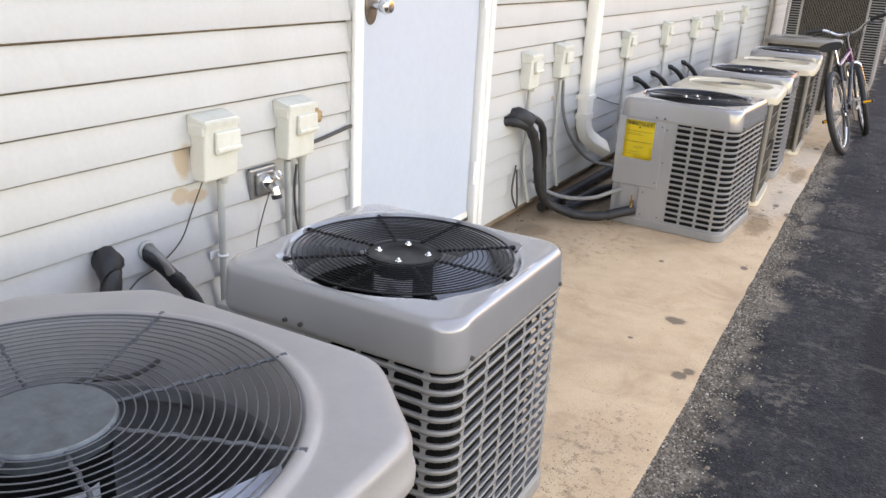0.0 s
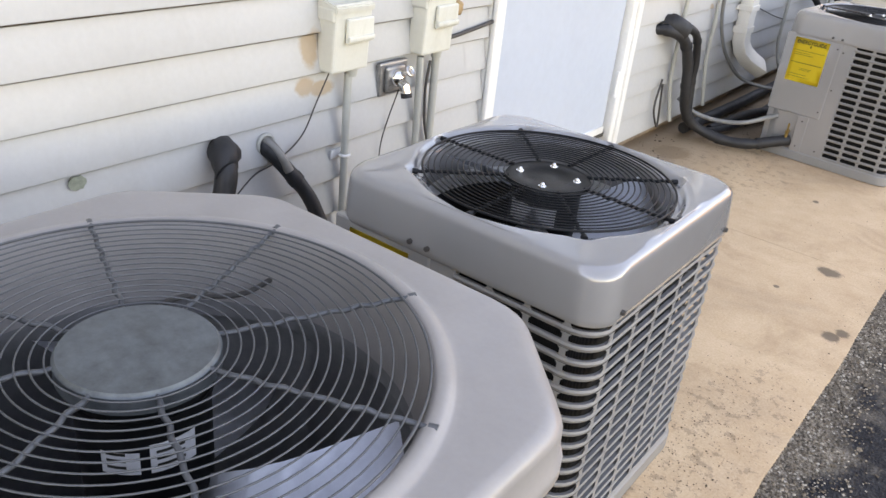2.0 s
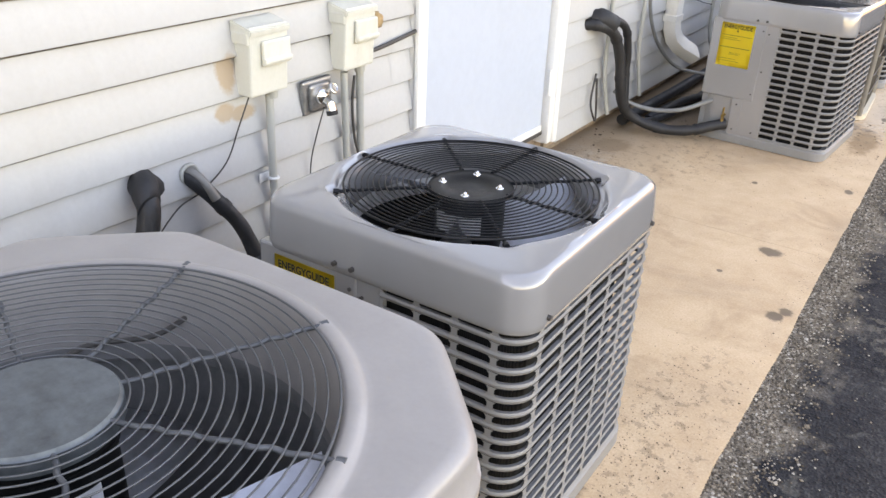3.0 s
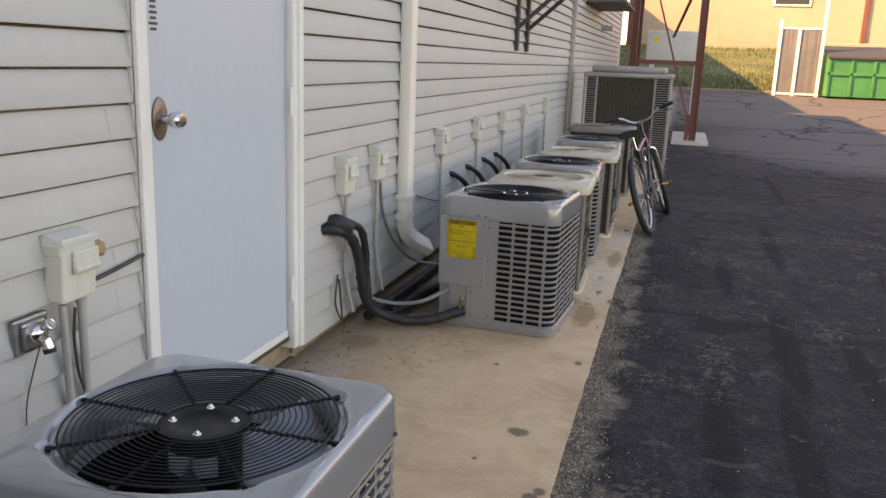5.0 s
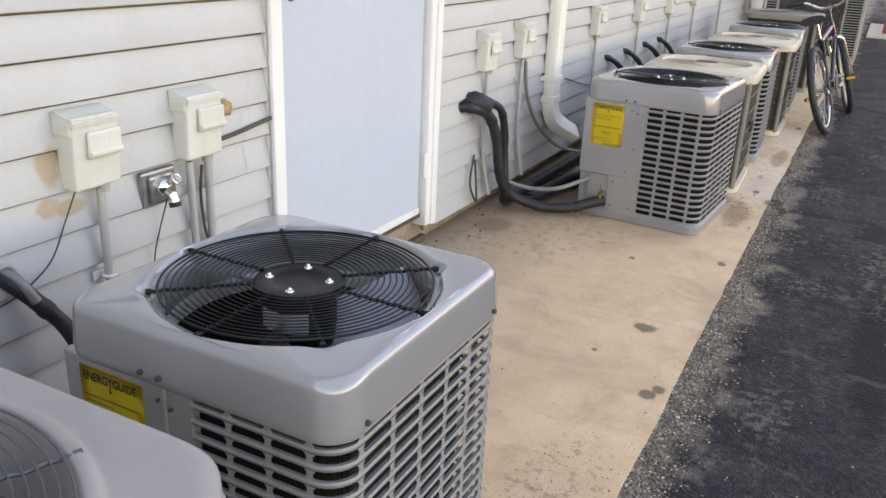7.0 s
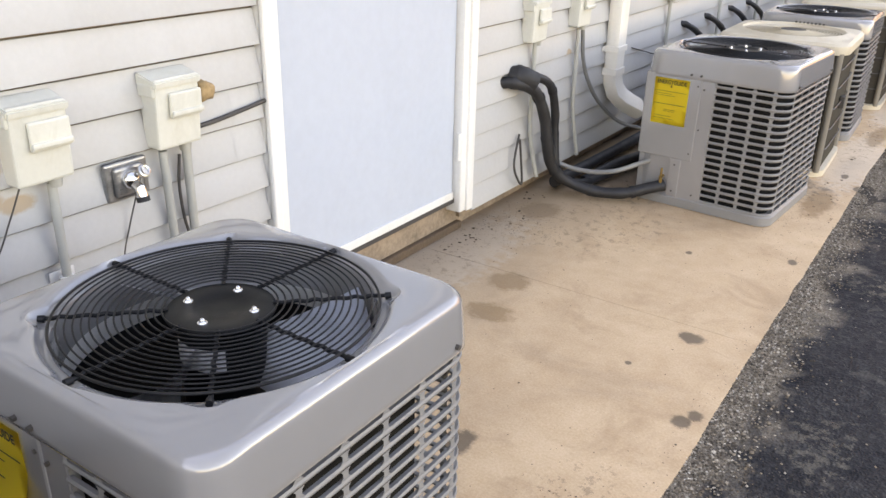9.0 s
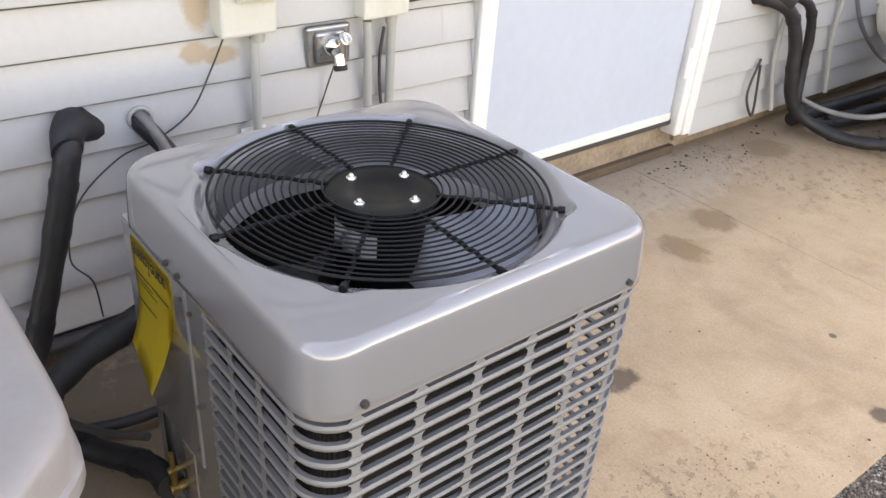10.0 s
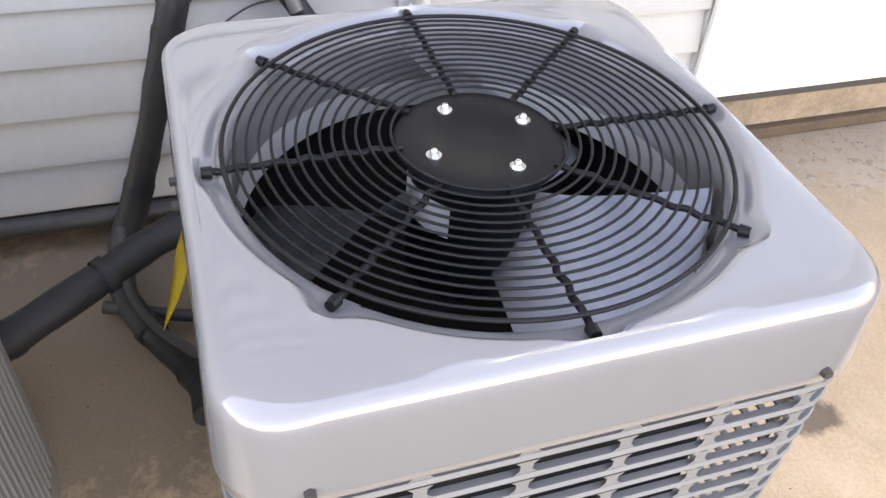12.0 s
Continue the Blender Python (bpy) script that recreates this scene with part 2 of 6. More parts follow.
def stained(name, base, stain, rough, streak=7.0, amount=0.45, fine=70.0):
    """Weathered plastic or paint with blotches of a second colour."""
    m, n, l, b = nodes_of(name)
    pos = n.new("ShaderNodeNewGeometry").outputs["Position"]
    s = n.new("ShaderNodeVectorMath")
    s.operation = "MULTIPLY"
    l.new(pos, s.inputs[0])
    s.inputs[1].default_value = (1, 1, 0.35)
    f = noise_tex(n, l, streak, 6, 0.7, s.outputs[0], 0.4)
    g = noise_tex(n, l, fine, 3, 0.6, pos)
    k = math_node(n, l, "MULTIPLY", math_node(n, l, "SUBTRACT", f, 0.5), 4.0, True)
    col = mix(n, l, math_node(n, l, "MULTIPLY", k, amount), base, stain)
    col = mix(n, l, 0.12, col, ramp(n, l, g, [(0.3, tuple(c * 0.6 for c in base)), (0.7, base)]))
    rnd = n.new("ShaderNodeObjectInfo").outputs["Random"]
    col = mix(n, l, 1.0, col, ramp(n, l, rnd, [(0, (0.94, 0.94, 0.94)), (1, (1, 1, 1))]), "MULTIPLY")
    l.new(col, b.inputs["Base Color"])
    b.inputs["Roughness"].default_value = rough
    bump(n, l, g, 0.12, 0.002, b)
    return m


def fins_material(name, base, pitch, axis="X", rough=0.6):
    """Closely set metal fins of a coil."""
    m, n, l, b = nodes_of(name)
    tc = n.new("ShaderNodeTexCoord").outputs["Object"]
    w = n.new("ShaderNodeTexWave")
    w.bands_direction = axis
    w.inputs["Scale"].default_value = 0.314 / pitch
    w.inputs["Distortion"].default_value = 0.6
    l.new(tc, w.inputs["Vector"])
    f = noise_tex(n, l, 9.0, 5, 0.7, tc)
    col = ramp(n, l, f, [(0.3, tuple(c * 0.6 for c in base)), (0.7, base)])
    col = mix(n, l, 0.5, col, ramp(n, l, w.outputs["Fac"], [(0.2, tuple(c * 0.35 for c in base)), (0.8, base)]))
    l.new(col, b.inputs["Base Color"])
    b.inputs["Roughness"].default_value, b.inputs["Specular IOR Level"].default_value = 0.85, 0.03
    bump(n, l, w.outputs["Fac"], 0.5, 0.002, b)
    return m


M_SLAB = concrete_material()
M_ASPHALT = asphalt_material()
M_SIDING = stained("vinyl_siding", (0.51, 0.51, 0.495), (0.42, 0.41, 0.38), 0.5, 3.0, 0.5)


def add_rust(m, places):
    """Rust-brown runs on a wall, each at (y, z, half width, half height)."""
    n, l = m.node_tree.nodes, m.node_tree.links
    b = n["Principled BSDF"]
    old = b.inputs["Base Color"].links[0].from_socket
    sep = n.new("ShaderNodeSeparateXYZ")
    l.new(n.new("ShaderNodeNewGeometry").outputs["Position"], sep.inputs[0])
    com = n.new("ShaderNodeCombineXYZ")
    l.new(sep.outputs["Y"], com.inputs["X"])
    l.new(sep.outputs["Z"], com.inputs["Y"])
    k = spots(n, l, com.outputs[0], places, 0.35)
    l.new(mix(n, l, math_node(n, l, "MULTIPLY", k, 0.75), old, (0.40, 0.27, 0.15)), b.inputs["Base Color"])


add_rust(M_SIDING, [(1.757, 0.755, 0.035, 0.055), (1.745, 0.655, 0.04, 0.025), (1.80, 0.645, 0.05, 0.022), (4.40, 0.60, 0.03, 0.02)])
M_DOOR = stained("door_paint", (0.485, 0.54, 0.605), (0.44, 0.485, 0.545), 0.35, 2.0, 0.35, 30.0)
M_TRIM = stained("white_trim", (0.78, 0.77, 0.73), (0.55, 0.50, 0.40), 0.45, 6.0, 0.35)
M_GUTTER = stained("gutter_white", (0.80, 0.76, 0.68), (0.55, 0.45, 0.32), 0.45, 5.0, 0.35)
M_BOX = stained("aged_cream_plastic", (0.62, 0.615, 0.54), (0.44, 0.42, 0.33), 0.5, 12.0, 0.55)
M_FOUND = surface("foundation", (0.27, 0.20, 0.14), 0.9, 0, 0.6, 60, 7, 0.5, 0.004)
M_SILL = surface("rotten_sill", (0.10, 0.065, 0.04), 0.9, 0, 0.4, 80, 9, 0.5, 0.004)
M_GRAY = surface("gray_painted_steel", (0.255, 0.25, 0.246), 0.24, 0.0, 0.05, 240, 3, 0.02, 0.0003, coat=1.0, sheen=0.012, coat_ior=1.75)
M_GRAY_DULL = surface("gray_dusty_steel", (0.308, 0.284, 0.264), 0.42, 0.0, 0.12, 160, 5, 0.03, 0.0004, coat=0.25, sheen=0.05, coat_ior=1.7)
M_GRILLE = surface("gray_louver_steel", (0.225, 0.220, 0.212), 0.45, 0.0, 0.07, 160, 5, 0.05, 0.0006)
M_WIRE = surface("black_coated_wire", (0.007, 0.007, 0.008), 0.42, 0.0, 0.3, 120, 12, 0.1, spec=0.25)
M_WIRE_GRAY = surface("gray_coated_wire", (0.085, 0.09, 0.095), 0.4, 0.2, 0.2, 120, 12, 0.1)
M_PLATE = surface("black_plate", (0.007, 0.007, 0.007), 0.45, 0.0, 0.3, 200, 20, 0.1, spec=0.25)
M_GALV = surface("galvanised_hub", (0.115, 0.13, 0.135), 0.5, 0.4, 0.42, 55, 38, 0.05)
M_BLADE = surface("fan_blade", (0.66, 0.68, 0.71), 0.42, 1.0, 0.2, 60, 7, 0.05)
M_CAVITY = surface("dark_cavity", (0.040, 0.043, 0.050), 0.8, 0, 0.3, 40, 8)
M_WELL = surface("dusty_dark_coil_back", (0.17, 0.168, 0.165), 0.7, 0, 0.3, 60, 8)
M_SHROUD = surface("shroud_steel", (0.56, 0.55, 0.52), 0.45, 0.1, 0.15, 60, 6, 0.05)
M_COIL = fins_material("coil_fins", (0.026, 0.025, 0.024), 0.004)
M_COIL_BROWN = fins_material("coil_fins_brown", (0.085, 0.075, 0.06), 0.006)
M_CHROME = surface("chrome", (0.75, 0.75, 0.75), 0.12, 1.0, 0.1, 60, 12, 0.02)
M_STEEL = surface("brushed_steel", (0.55, 0.54, 0.52), 0.3, 1.0, 0.15, 120, 14, 0.05)
M_BIBPLATE = surface("dull_chrome_plate", (0.30, 0.30, 0.30), 0.34, 0.8, 0.3, 120, 25, 0.1)
M_KNOBPLATE = surface("tarnished_knob_plate", (0.20, 0.155, 0.125), 0.4, 0.6, 0.4, 120, 30, 0.1)
M_BRASS = surface("brass", (0.34, 0.23, 0.09), 0.45, 1.0, 0.25, 100, 20, 0.1)
M_FOAM = surface("black_pipe_foam", (0.015, 0.015, 0.016), 0.55, 0, 0.4, 60, 14, 0.5, 0.004)
M_RUBBER = surface("black_rubber", (0.016, 0.016, 0.017), 0.65, 0, 0.3, 90, 20, 0.2)
M_DUCT = stained("tan_line_cover", (0.46, 0.41, 0.35), (0.34, 0.29, 0.23), 0.5, 9.0, 0.5)
M_CONDUIT = stained("gray_conduit", (0.40, 0.40, 0.36), (0.30, 0.27, 0.22), 0.5, 9.0, 0.6)
M_DAB = surface("green_gray_sealant", (0.27, 0.29, 0.22), 0.8, 0, 0.4, 150, 60, 0.5, 0.003)
M_WHIP = surface("gray_ribbed_conduit", (0.20, 0.20, 0.19), 0.5, 0, 0.25, 160, 12, 0.3)
M_CABLE = surface("dark_cable", (0.05, 0.045, 0.04), 0.6, 0, 0.3, 120, 20, 0.2)
M_YELLOW = surface("yellow_paper", (1.0, 0.73, 0.05), 0.55, 0, 0.07, 90, 7, 0.05)
M_INK = surface("black_ink", (0.02, 0.018, 0.012), 0.6, 0, 0.2)
M_PAPER = surface("white_paper", (0.6, 0.6, 0.6), 0.5, 0, 0.15, 90, 12, 0.05)
M_TAN = stained("tan_sun_bleached_steel", (0.60, 0.52, 0.39), (0.43, 0.30, 0.17), 0.5, 6.0, 0.5)
M_BROWNUNIT = surface("brown_gray_steel", (0.22, 0.195, 0.16), 0.5, 0.1, 0.15, 60, 5, 0.1)
M_RUSTRED = surface("red_oxide_steel", (0.19, 0.062, 0.042), 0.55, 0.0, 0.25, 40, 5, 0.15)
M_DARKMETAL = surface("dark_painted_bracket", (0.05, 0.048, 0.045), 0.5, 0.2, 0.25, 60, 9, 0.1)
M_WOODBOARD = surface("weathered_board", (0.13, 0.11, 0.09), 0.8, 0, 0.3, 60, 6, 0.3)
M_PALE = surface("pale_concrete", (0.55, 0.50, 0.43), 0.9, 0, 0.2, 90, 5, 0.4, 0.003)
M_BEIGE = surface("beige_enamel", (0.72, 0.70, 0.64), 0.45, 0, 0.1, 30, 3, 0.05)
M_GRASS = surface("grass_soil", (0.085, 0.105, 0.035), 0.9, 0, 0.35, 9, 0.7, 0.6, 0.03, tint=(0.13, 0.135, 0.055))
M_BLADES = surface("grass_blades", (0.09, 0.115, 0.035), 0.7, 0, 0.4, 9, 0.7, 0.2)
M_STUCCO = surface("tan_stucco", (0.46, 0.34, 0.235), 0.85, 0, 0.12, 14, 0.5, 0.2, 0.01)
M_FENCE = surface("gray_fence_board", (0.17, 0.165, 0.165), 0.75, 0, 0.2, 12, 2, 0.2, 0.005, spread=0.2)
M_WHITEPOST = surface("white_fence_post", (0.74, 0.73, 0.70), 0.5, 0, 0.08, 12, 2, 0.1)
M_GREEN = surface("green_dumpster_steel", (0.035, 0.20, 0.06), 0.5, 0, 0.2, 10, 1.5, 0.1)
M_ROOF = surface("roof_shingle", (0.10, 0.09, 0.085), 0.9, 0, 0.3, 30, 3, 0.4, 0.01)
M_PURPLE = surface("purple_frame_paint", (0.10, 0.012, 0.09), 0.3, 0, 0.1, 60, 8, 0.02, coat=0.5)
M_BLACKFRAME = surface("black_frame_paint", (0.015, 0.015, 0.017), 0.3, 0, 0.2, 60, 8, 0.02, coat=0.5)
M_AMBER = surface("amber_reflector", (0.85, 0.40, 0.01), 0.25, 0, 0.1, 200, 30, 0.2)


def gravel_material():
    m, n, l, b = nodes_of("loose_gravel")
    rnd = n.new("ShaderNodeNewGeometry").outputs["Random Per Island"]
    l.new(ramp(n, l, rnd, [(0.0, (0.05, 0.04, 0.03)), (0.45, (0.15, 0.115, 0.082)), (0.8, (0.28, 0.225, 0.165)), (1.0, (0.52, 0.46, 0.38))]), b.inputs["Base Color"])
    b.inputs["Roughness"].default_value = 0.9
    return m


M_STONE = gravel_material()
M_LEAF = surface("dead_leaf_litter", (0.085, 0.055, 0.032), 0.9, 0, 0.4, 60, 25, 0.3)
M_FOAMPLUG = surface("tan_sealing_foam", (0.36, 0.24, 0.12), 0.85, 0, 0.35, 120, 40, 0.5, 0.003)
M_TAPE = surface("silver_tape", (0.20, 0.19, 0.17), 0.5, 0.3, 0.2, 60, 20, 0.1)


# ---- mesh helpers ----
def finish(name, bm, material, smooth=None):
    me = bpy.data.meshes.new(name)
    bmesh.ops.recalc_face_normals(bm, faces=bm.faces[:])
    if smooth is not None:
        lim = radians(smooth)
        for f in bm.faces:
            f.smooth = True
        for e in bm.edges:
            if len(e.link_faces) == 2 and e.calc_face_angle(0) > lim:
                e.smooth = False
    bm.to_mesh(me)
    bm.free()
    me.materials.append(material)
    return me


def part(name, bm, material, parent, label="", smooth=35):
    ob = new(name, finish(name, bm, material, smooth))
    ob.parent = parent
    return tagged(ob, label)


def shared(name, me, parent, m=None):
    ob = new(name, me)
    ob.parent = parent
    if m is not None:
        ob.matrix_basis = m
    return ob


def thing(name, m, label, category, group="", kind=""):
    ob = new(name)
    ob.empty_display_size = 0.05
    ob.matrix_basis = m
    return tagged(ob, label, category, group, kind)


def solo(name, bm, material, label, category, kind="", smooth=35, group=""):
    return tagged(new(name, finish(name, bm, material, smooth)), label, category, group, kind)


def box(bm, x0, x1, y0, y1, z0, z1, bev=0.0, seg=2):
    r = bmesh.ops.create_cube(bm, size=1, matrix=Matrix.Translation(((x0 + x1) / 2, (y0 + y1) / 2, (z0 + z1) / 2)) @ Matrix.Diagonal((x1 - x0, y1 - y0, z1 - z0, 1)))
    if bev:
        es = list({e for v in r["verts"] for e in v.link_edges})
        bmesh.ops.bevel(bm, geom=es, offset=bev, segments=seg, profile=0.5, affect="EDGES")
    return bm


def cyl(bm, p, q, r, r2=None, seg=16, caps=True):
    p, q = Vector(p), Vector(q)
    d = q - p
    m = Matrix.Translation((p + q) / 2) @ d.to_track_quat("Z", "Y").to_matrix().to_4x4()
    bmesh.ops.create_cone(bm, cap_ends=caps, segments=seg, radius1=r, radius2=r if r2 is None else r2, depth=d.length, matrix=m)
    return bm


def torus(bm, c, big, small, n=64, k=6, m=None):
    c = Vector(c)
    rows = []
    for i in range(n):
        a = 2 * math.pi * i / n
        row = []
        for j in range(k):
            b = 2 * math.pi * j / k
            v = Vector(((big + small * math.cos(b)) * math.cos(a), (big + small * math.cos(b)) * math.sin(a), small * math.sin(b)))
            row.append(bm.verts.new((m @ v if m else v) + c))
        rows.append(row)
    for i in range(n):
        for j in range(k):
            bm.faces.new((rows[i][j], rows[(i + 1) % n][j], rows[(i + 1) % n][(j + 1) % k], rows[i][(j + 1) % k]))
    return bm


def smooth_path(points, per=6):
    """Points along a smooth curve through the given points."""
    p = [Vector(v) for v in points]
    p = [2 * p[0] - p[1]] + p + [2 * p[-1] - p[-2]]
    out = []
    for i in range(1, len(p) - 2):
        a, b, c, d = p[i - 1:i + 3]
        for k in range(per):
            t = k / per
            out.append(0.5 * ((2 * b) + (c - a) * t + (2 * a - 5 * b + 4 * c - d) * t * t + (3 * b - a - 3 * c + d) * t ** 3))
    return out + [p[-2]]


def tube(bm, points, r, seg=10, per=6, lump=0.0, ends=True):
    """A round hose or bar along a smooth curve."""
    pts = smooth_path(points, per) if per > 1 else [Vector(v) for v in points]
    rings, side = [], None
    for i, c in enumerate(pts):
        d = (pts[min(i + 1, len(pts) - 1)] - pts[max(i - 1, 0)]).normalized()
        if side is None:
            side = d.orthogonal().normalized()
        side = (side - d * side.dot(d)).normalized()
        up = d.cross(side)
        rr = r * (1 + lump * noise.noise(c * 18))
        rings.append([bm.verts.new(c + rr * (math.cos(2 * math.pi * j / seg) * side + math.sin(2 * math.pi * j / seg) * up)) for j in range(seg)])
    for a, b in zip(rings, rings[1:]):
        for j in range(seg):
            bm.faces.new((a[j], a[(j + 1) % seg], b[(j + 1) % seg], b[j]))
    if ends:
        bm.faces.new(rings[0][::-1])
        bm.faces.new(rings[-1])
    return bm


def loft(bm, loops, close=False):
    """Bridges loops of equally many points."""
    vs = [[bm.verts.new(p) for p in lp] for lp in loops]
    n = len(vs[0])
    for a, b in zip(vs, vs[1:]):
        for j in range(n):
            bm.faces.new((a[j], a[(j + 1) % n], b[(j + 1) % n], b[j]))
    if close:
        bm.faces.new(vs[0][::-1])
        bm.faces.new(vs[-1])
    return bm


def squircle(theta, a, r=0.0, cut=0.0):
    """Distance from the centre to a square's edge, with round (r) or cut corners."""
    c, s = abs(math.cos(theta)), abs(math.sin(theta))
    d = a / max(c, s)
    if cut:
        k = 0.010
        return -k * math.log(math.exp(-d / k) + math.exp(-(2 * a - cut) / (c + s) / k))
    k = a - r
    if r and d * c > k and d * s > k:
        b = k * (c + s)
        d = b + math.sqrt(max(0, b * b - 2 * k * k + r * r))
    return d


THETAS = [2 * math.pi * (i + 0.5) / 192 for i in range(192)]


def ring_sq(a, z, r=0.0, cut=0.0):
    return [(squircle(t, a, r, cut) * math.cos(t), squircle(t, a, r, cut) * math.sin(t), z) for t in THETAS]


def ring_c(rad, z, tabs=0.0, phase=0.0, wide=0.07):
    out = []
    for t in THETAS:
        d = ((t - phase + math.pi / 8) % (math.pi / 4)) - math.pi / 8
        rr = rad + tabs * math.exp(-(d / wide) ** 2)
        out.append((rr * math.cos(t), rr * math.sin(t), z))
    return out


def text_mesh(name, body, size, material, parent, m, label=""):
    cu = bpy.data.curves.new(name, "FONT")
    cu.body, cu.size, cu.align_x, cu.extrude = body, size, "CENTER", 0.0002
    cu.offset = 0.0003
    tmp = bpy.data.objects.new(name, cu)
    scene.collection.objects.link(tmp)
    bpy.context.view_layer.update()
    me = bpy.data.meshes.new_from_object(tmp.evaluated_get(bpy.context.evaluated_depsgraph_get()))
    bpy.data.objects.remove(tmp)
    me.name = name
    me.materials.clear()
    me.materials.append(material)
    ob = new(name, me)
    ob.parent, ob.matrix_basis = parent, m
    return tagged(ob, label)


# ---- ground, slab and wall ----
# Y0: the building is extended unseen behind the camera to block the sun there
WALL_X, Y0, Y1, TOP = -1.455, -12.0, 20.5, 4.1
DOOR_Y0, DOOR_Y1 = 2.505, 3.600


def ground_height(y):
    t = min(1, max(0, (y - 17) / 14))
    return -0.006 + 0.594 * t * t * (3 - 2 * t)


def build_ground():
    bm = bmesh.new()
    xs = [-600, -60, -20, -8, -3, -1.5, -0.2, 1, 3, 6, 10, 16, 30, 80, 600]
    ys = [-600, -60, -15, -4, 0, 4, 8, 12, 15, 17] + [17 + 1.4 * i for i in range(1, 11)] + [36, 45, 60, 120, 700]
    vs = [[bm.verts.new((x, y, ground_height(y))) for x in xs] for y in ys]
    for a, b in zip(vs, vs[1:]):
        for i in range(len(xs) - 1):
            bm.faces.new((a[i], a[i + 1], b[i + 1], b[i]))
    solo("ground", bm, M_ASPHALT, "worn dark asphalt with patched seams and bleached gravel", "asphalt", "structure", 60)


build_ground()


def build_slab():
    slab = thing("pavement", pose(0, 0, 0), "tan weathered concrete slab with rust and dirt stains", "slab", kind="structure")
    joints = [-12.0, -9.4, -6.4, -3.4, -0.4, 3.33, 6.5, 9.6, 12.7, 16.6]
    for y0, y1 in zip(joints, joints[1:]):
        bm = bmesh.new()
        n = 26
        edge = []
        y0a, y1a = y0 + 0.0009, y1 - 0.0009
        for i in range(n + 1):
            y = y0a + (y1a - y0a) * i / n
            edge.append((-0.212 + 0.010 * noise.noise(Vector((y * 2.1, 0, 3))) + 0.006 * noise.noise(Vector((y * 9, 5, 3))), y))
        rows = []
        for x, y in edge:
            rows.append([bm.verts.new(v) for v in ((-1.62, y, -0.2), (-1.62, y, 0), (x - 0.006, y, 0), (x - 0.001, y, -0.002), (x + 0.002, y, -0.01), (x + 0.004, y, -0.2))])
        for a, b in zip(rows, rows[1:]):
            for j in range(5):
                bm.faces.new((a[j], a[j + 1], b[j + 1], b[j]))
        bm.faces.new(rows[0])
        bm.faces.new(rows[-1][::-1])
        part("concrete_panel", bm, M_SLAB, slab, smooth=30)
    return slab


build_slab()


def build_wall():
    wall = thing("wall_west", pose(0, 0, 0), "light gray horizontal vinyl siding on a long low building", "wall", kind="structure")
    bm = bmesh.new()
    box(bm, -1.75, WALL_X - 0.014, Y0, DOOR_Y0 + 0.03, 0.05, TOP)
    box(bm, -1.75, WALL_X - 0.014, DOOR_Y1 - 0.03, Y1, 0.05, TOP)
    box(bm, -1.75, WALL_X - 0.014, DOOR_Y0 + 0.03, DOOR_Y1 - 0.03, 2.22, TOP)
    part("sheathing", bm, M_FOUND, wall, smooth=None)
    bm = bmesh.new()
    box(bm, -1.75, -1.505, Y0, DOOR_Y0, -0.2, 0.06)
    box(bm, -1.75, -1.485, DOOR_Y0, DOOR_Y1, -0.2, 0.135, 0.006)
    box(bm, -1.75, -1.505, DOOR_Y1, Y1, -0.2, 0.06)
    part("foundation", bm, M_FOUND, wall, "stained concrete footing", None)
    bm = bmesh.new()
    box(bm, -1.60, -1.462, DOOR_Y0 + 0.02, DOOR_Y1 - 0.02, 0.002, 0.034, 0.006)
    part("sill_board", bm, M_SILL, wall, "rotten brown timber strip at the slab", None)
    # courses of siding, each lapped over the one below; the two sides of the door do not quite line up
    rng = random.Random(4)
    for z0, step, low, a, b in ((0.094, 0.0988, 0.0, Y0, DOOR_Y0), (0.077, 0.1029, 0.0, DOOR_Y1, Y1), (0.094, 0.0988, 2.2, DOOR_Y0, DOOR_Y1)):
        for k in range(int((TOP - z0) / step)):
            z = z0 + k * step
            if z < low:
                continue
            if b - a > 8 and z < 2.5:
                j = rng.uniform(a + 3.5, b - 6)
                pieces = [(a, j), (j - 0.02, b)]
            else:
                pieces = [(a, b)]
            if b == DOOR_Y0 and k in (5, 6, 10):
                pieces = [(a, 2.415), (2.40, b)]
            for i, (p, q) in enumerate(pieces):
                bm = bmesh.new()
                n = max(2, int((q - p) / 0.22))
                rows = []
                out = 0.0012 * i
                for t in range(n + 1):
                    y = p + (q - p) * t / n
                    w = 0.0016 * noise.noise(Vector((y * 1.4, k * 3.1, 0))) + 0.0008 * noise.noise(Vector((y * 5, k, 9)))
                    dz = 0.0012 * noise.noise(Vector((y * 0.9, k * 2.0, 4)))
                    x0, x1 = WALL_X + 0.0065 + out + w * 0.4, WALL_X + 0.0245 + out + w
                    rows.append([bm.verts.new(v) for v in ((x0 - 0.0025, y, z + step - 0.012 + dz), (x0 - 0.001, y, z + step - 0.0065 + dz), (x0, y, z + step - 0.0075 + dz), (x1, y, z + 0.005 + dz), (x1 - 0.0012, y, z + 0.001 + dz), (x1 - 0.0155, y, z + 0.006 + dz))])
                for u, v in zip(rows, rows[1:]):
                    for c in range(5):
                        bm.faces.new((u[c], u[c + 1], v[c + 1], v[c]))
                part("siding_board", bm, M_SIDING, wall, smooth=30)
    for y in (Y1 - 0.02,):
        bm = bmesh.new()
        box(bm, WALL_X - 0.05, WALL_X + 0.026, y - 0.08, y + 0.02, 0.06, TOP, 0.004)
        part("corner_trim", bm, M_TRIM, wall, "white corner post", None)
    return wall


build_wall()

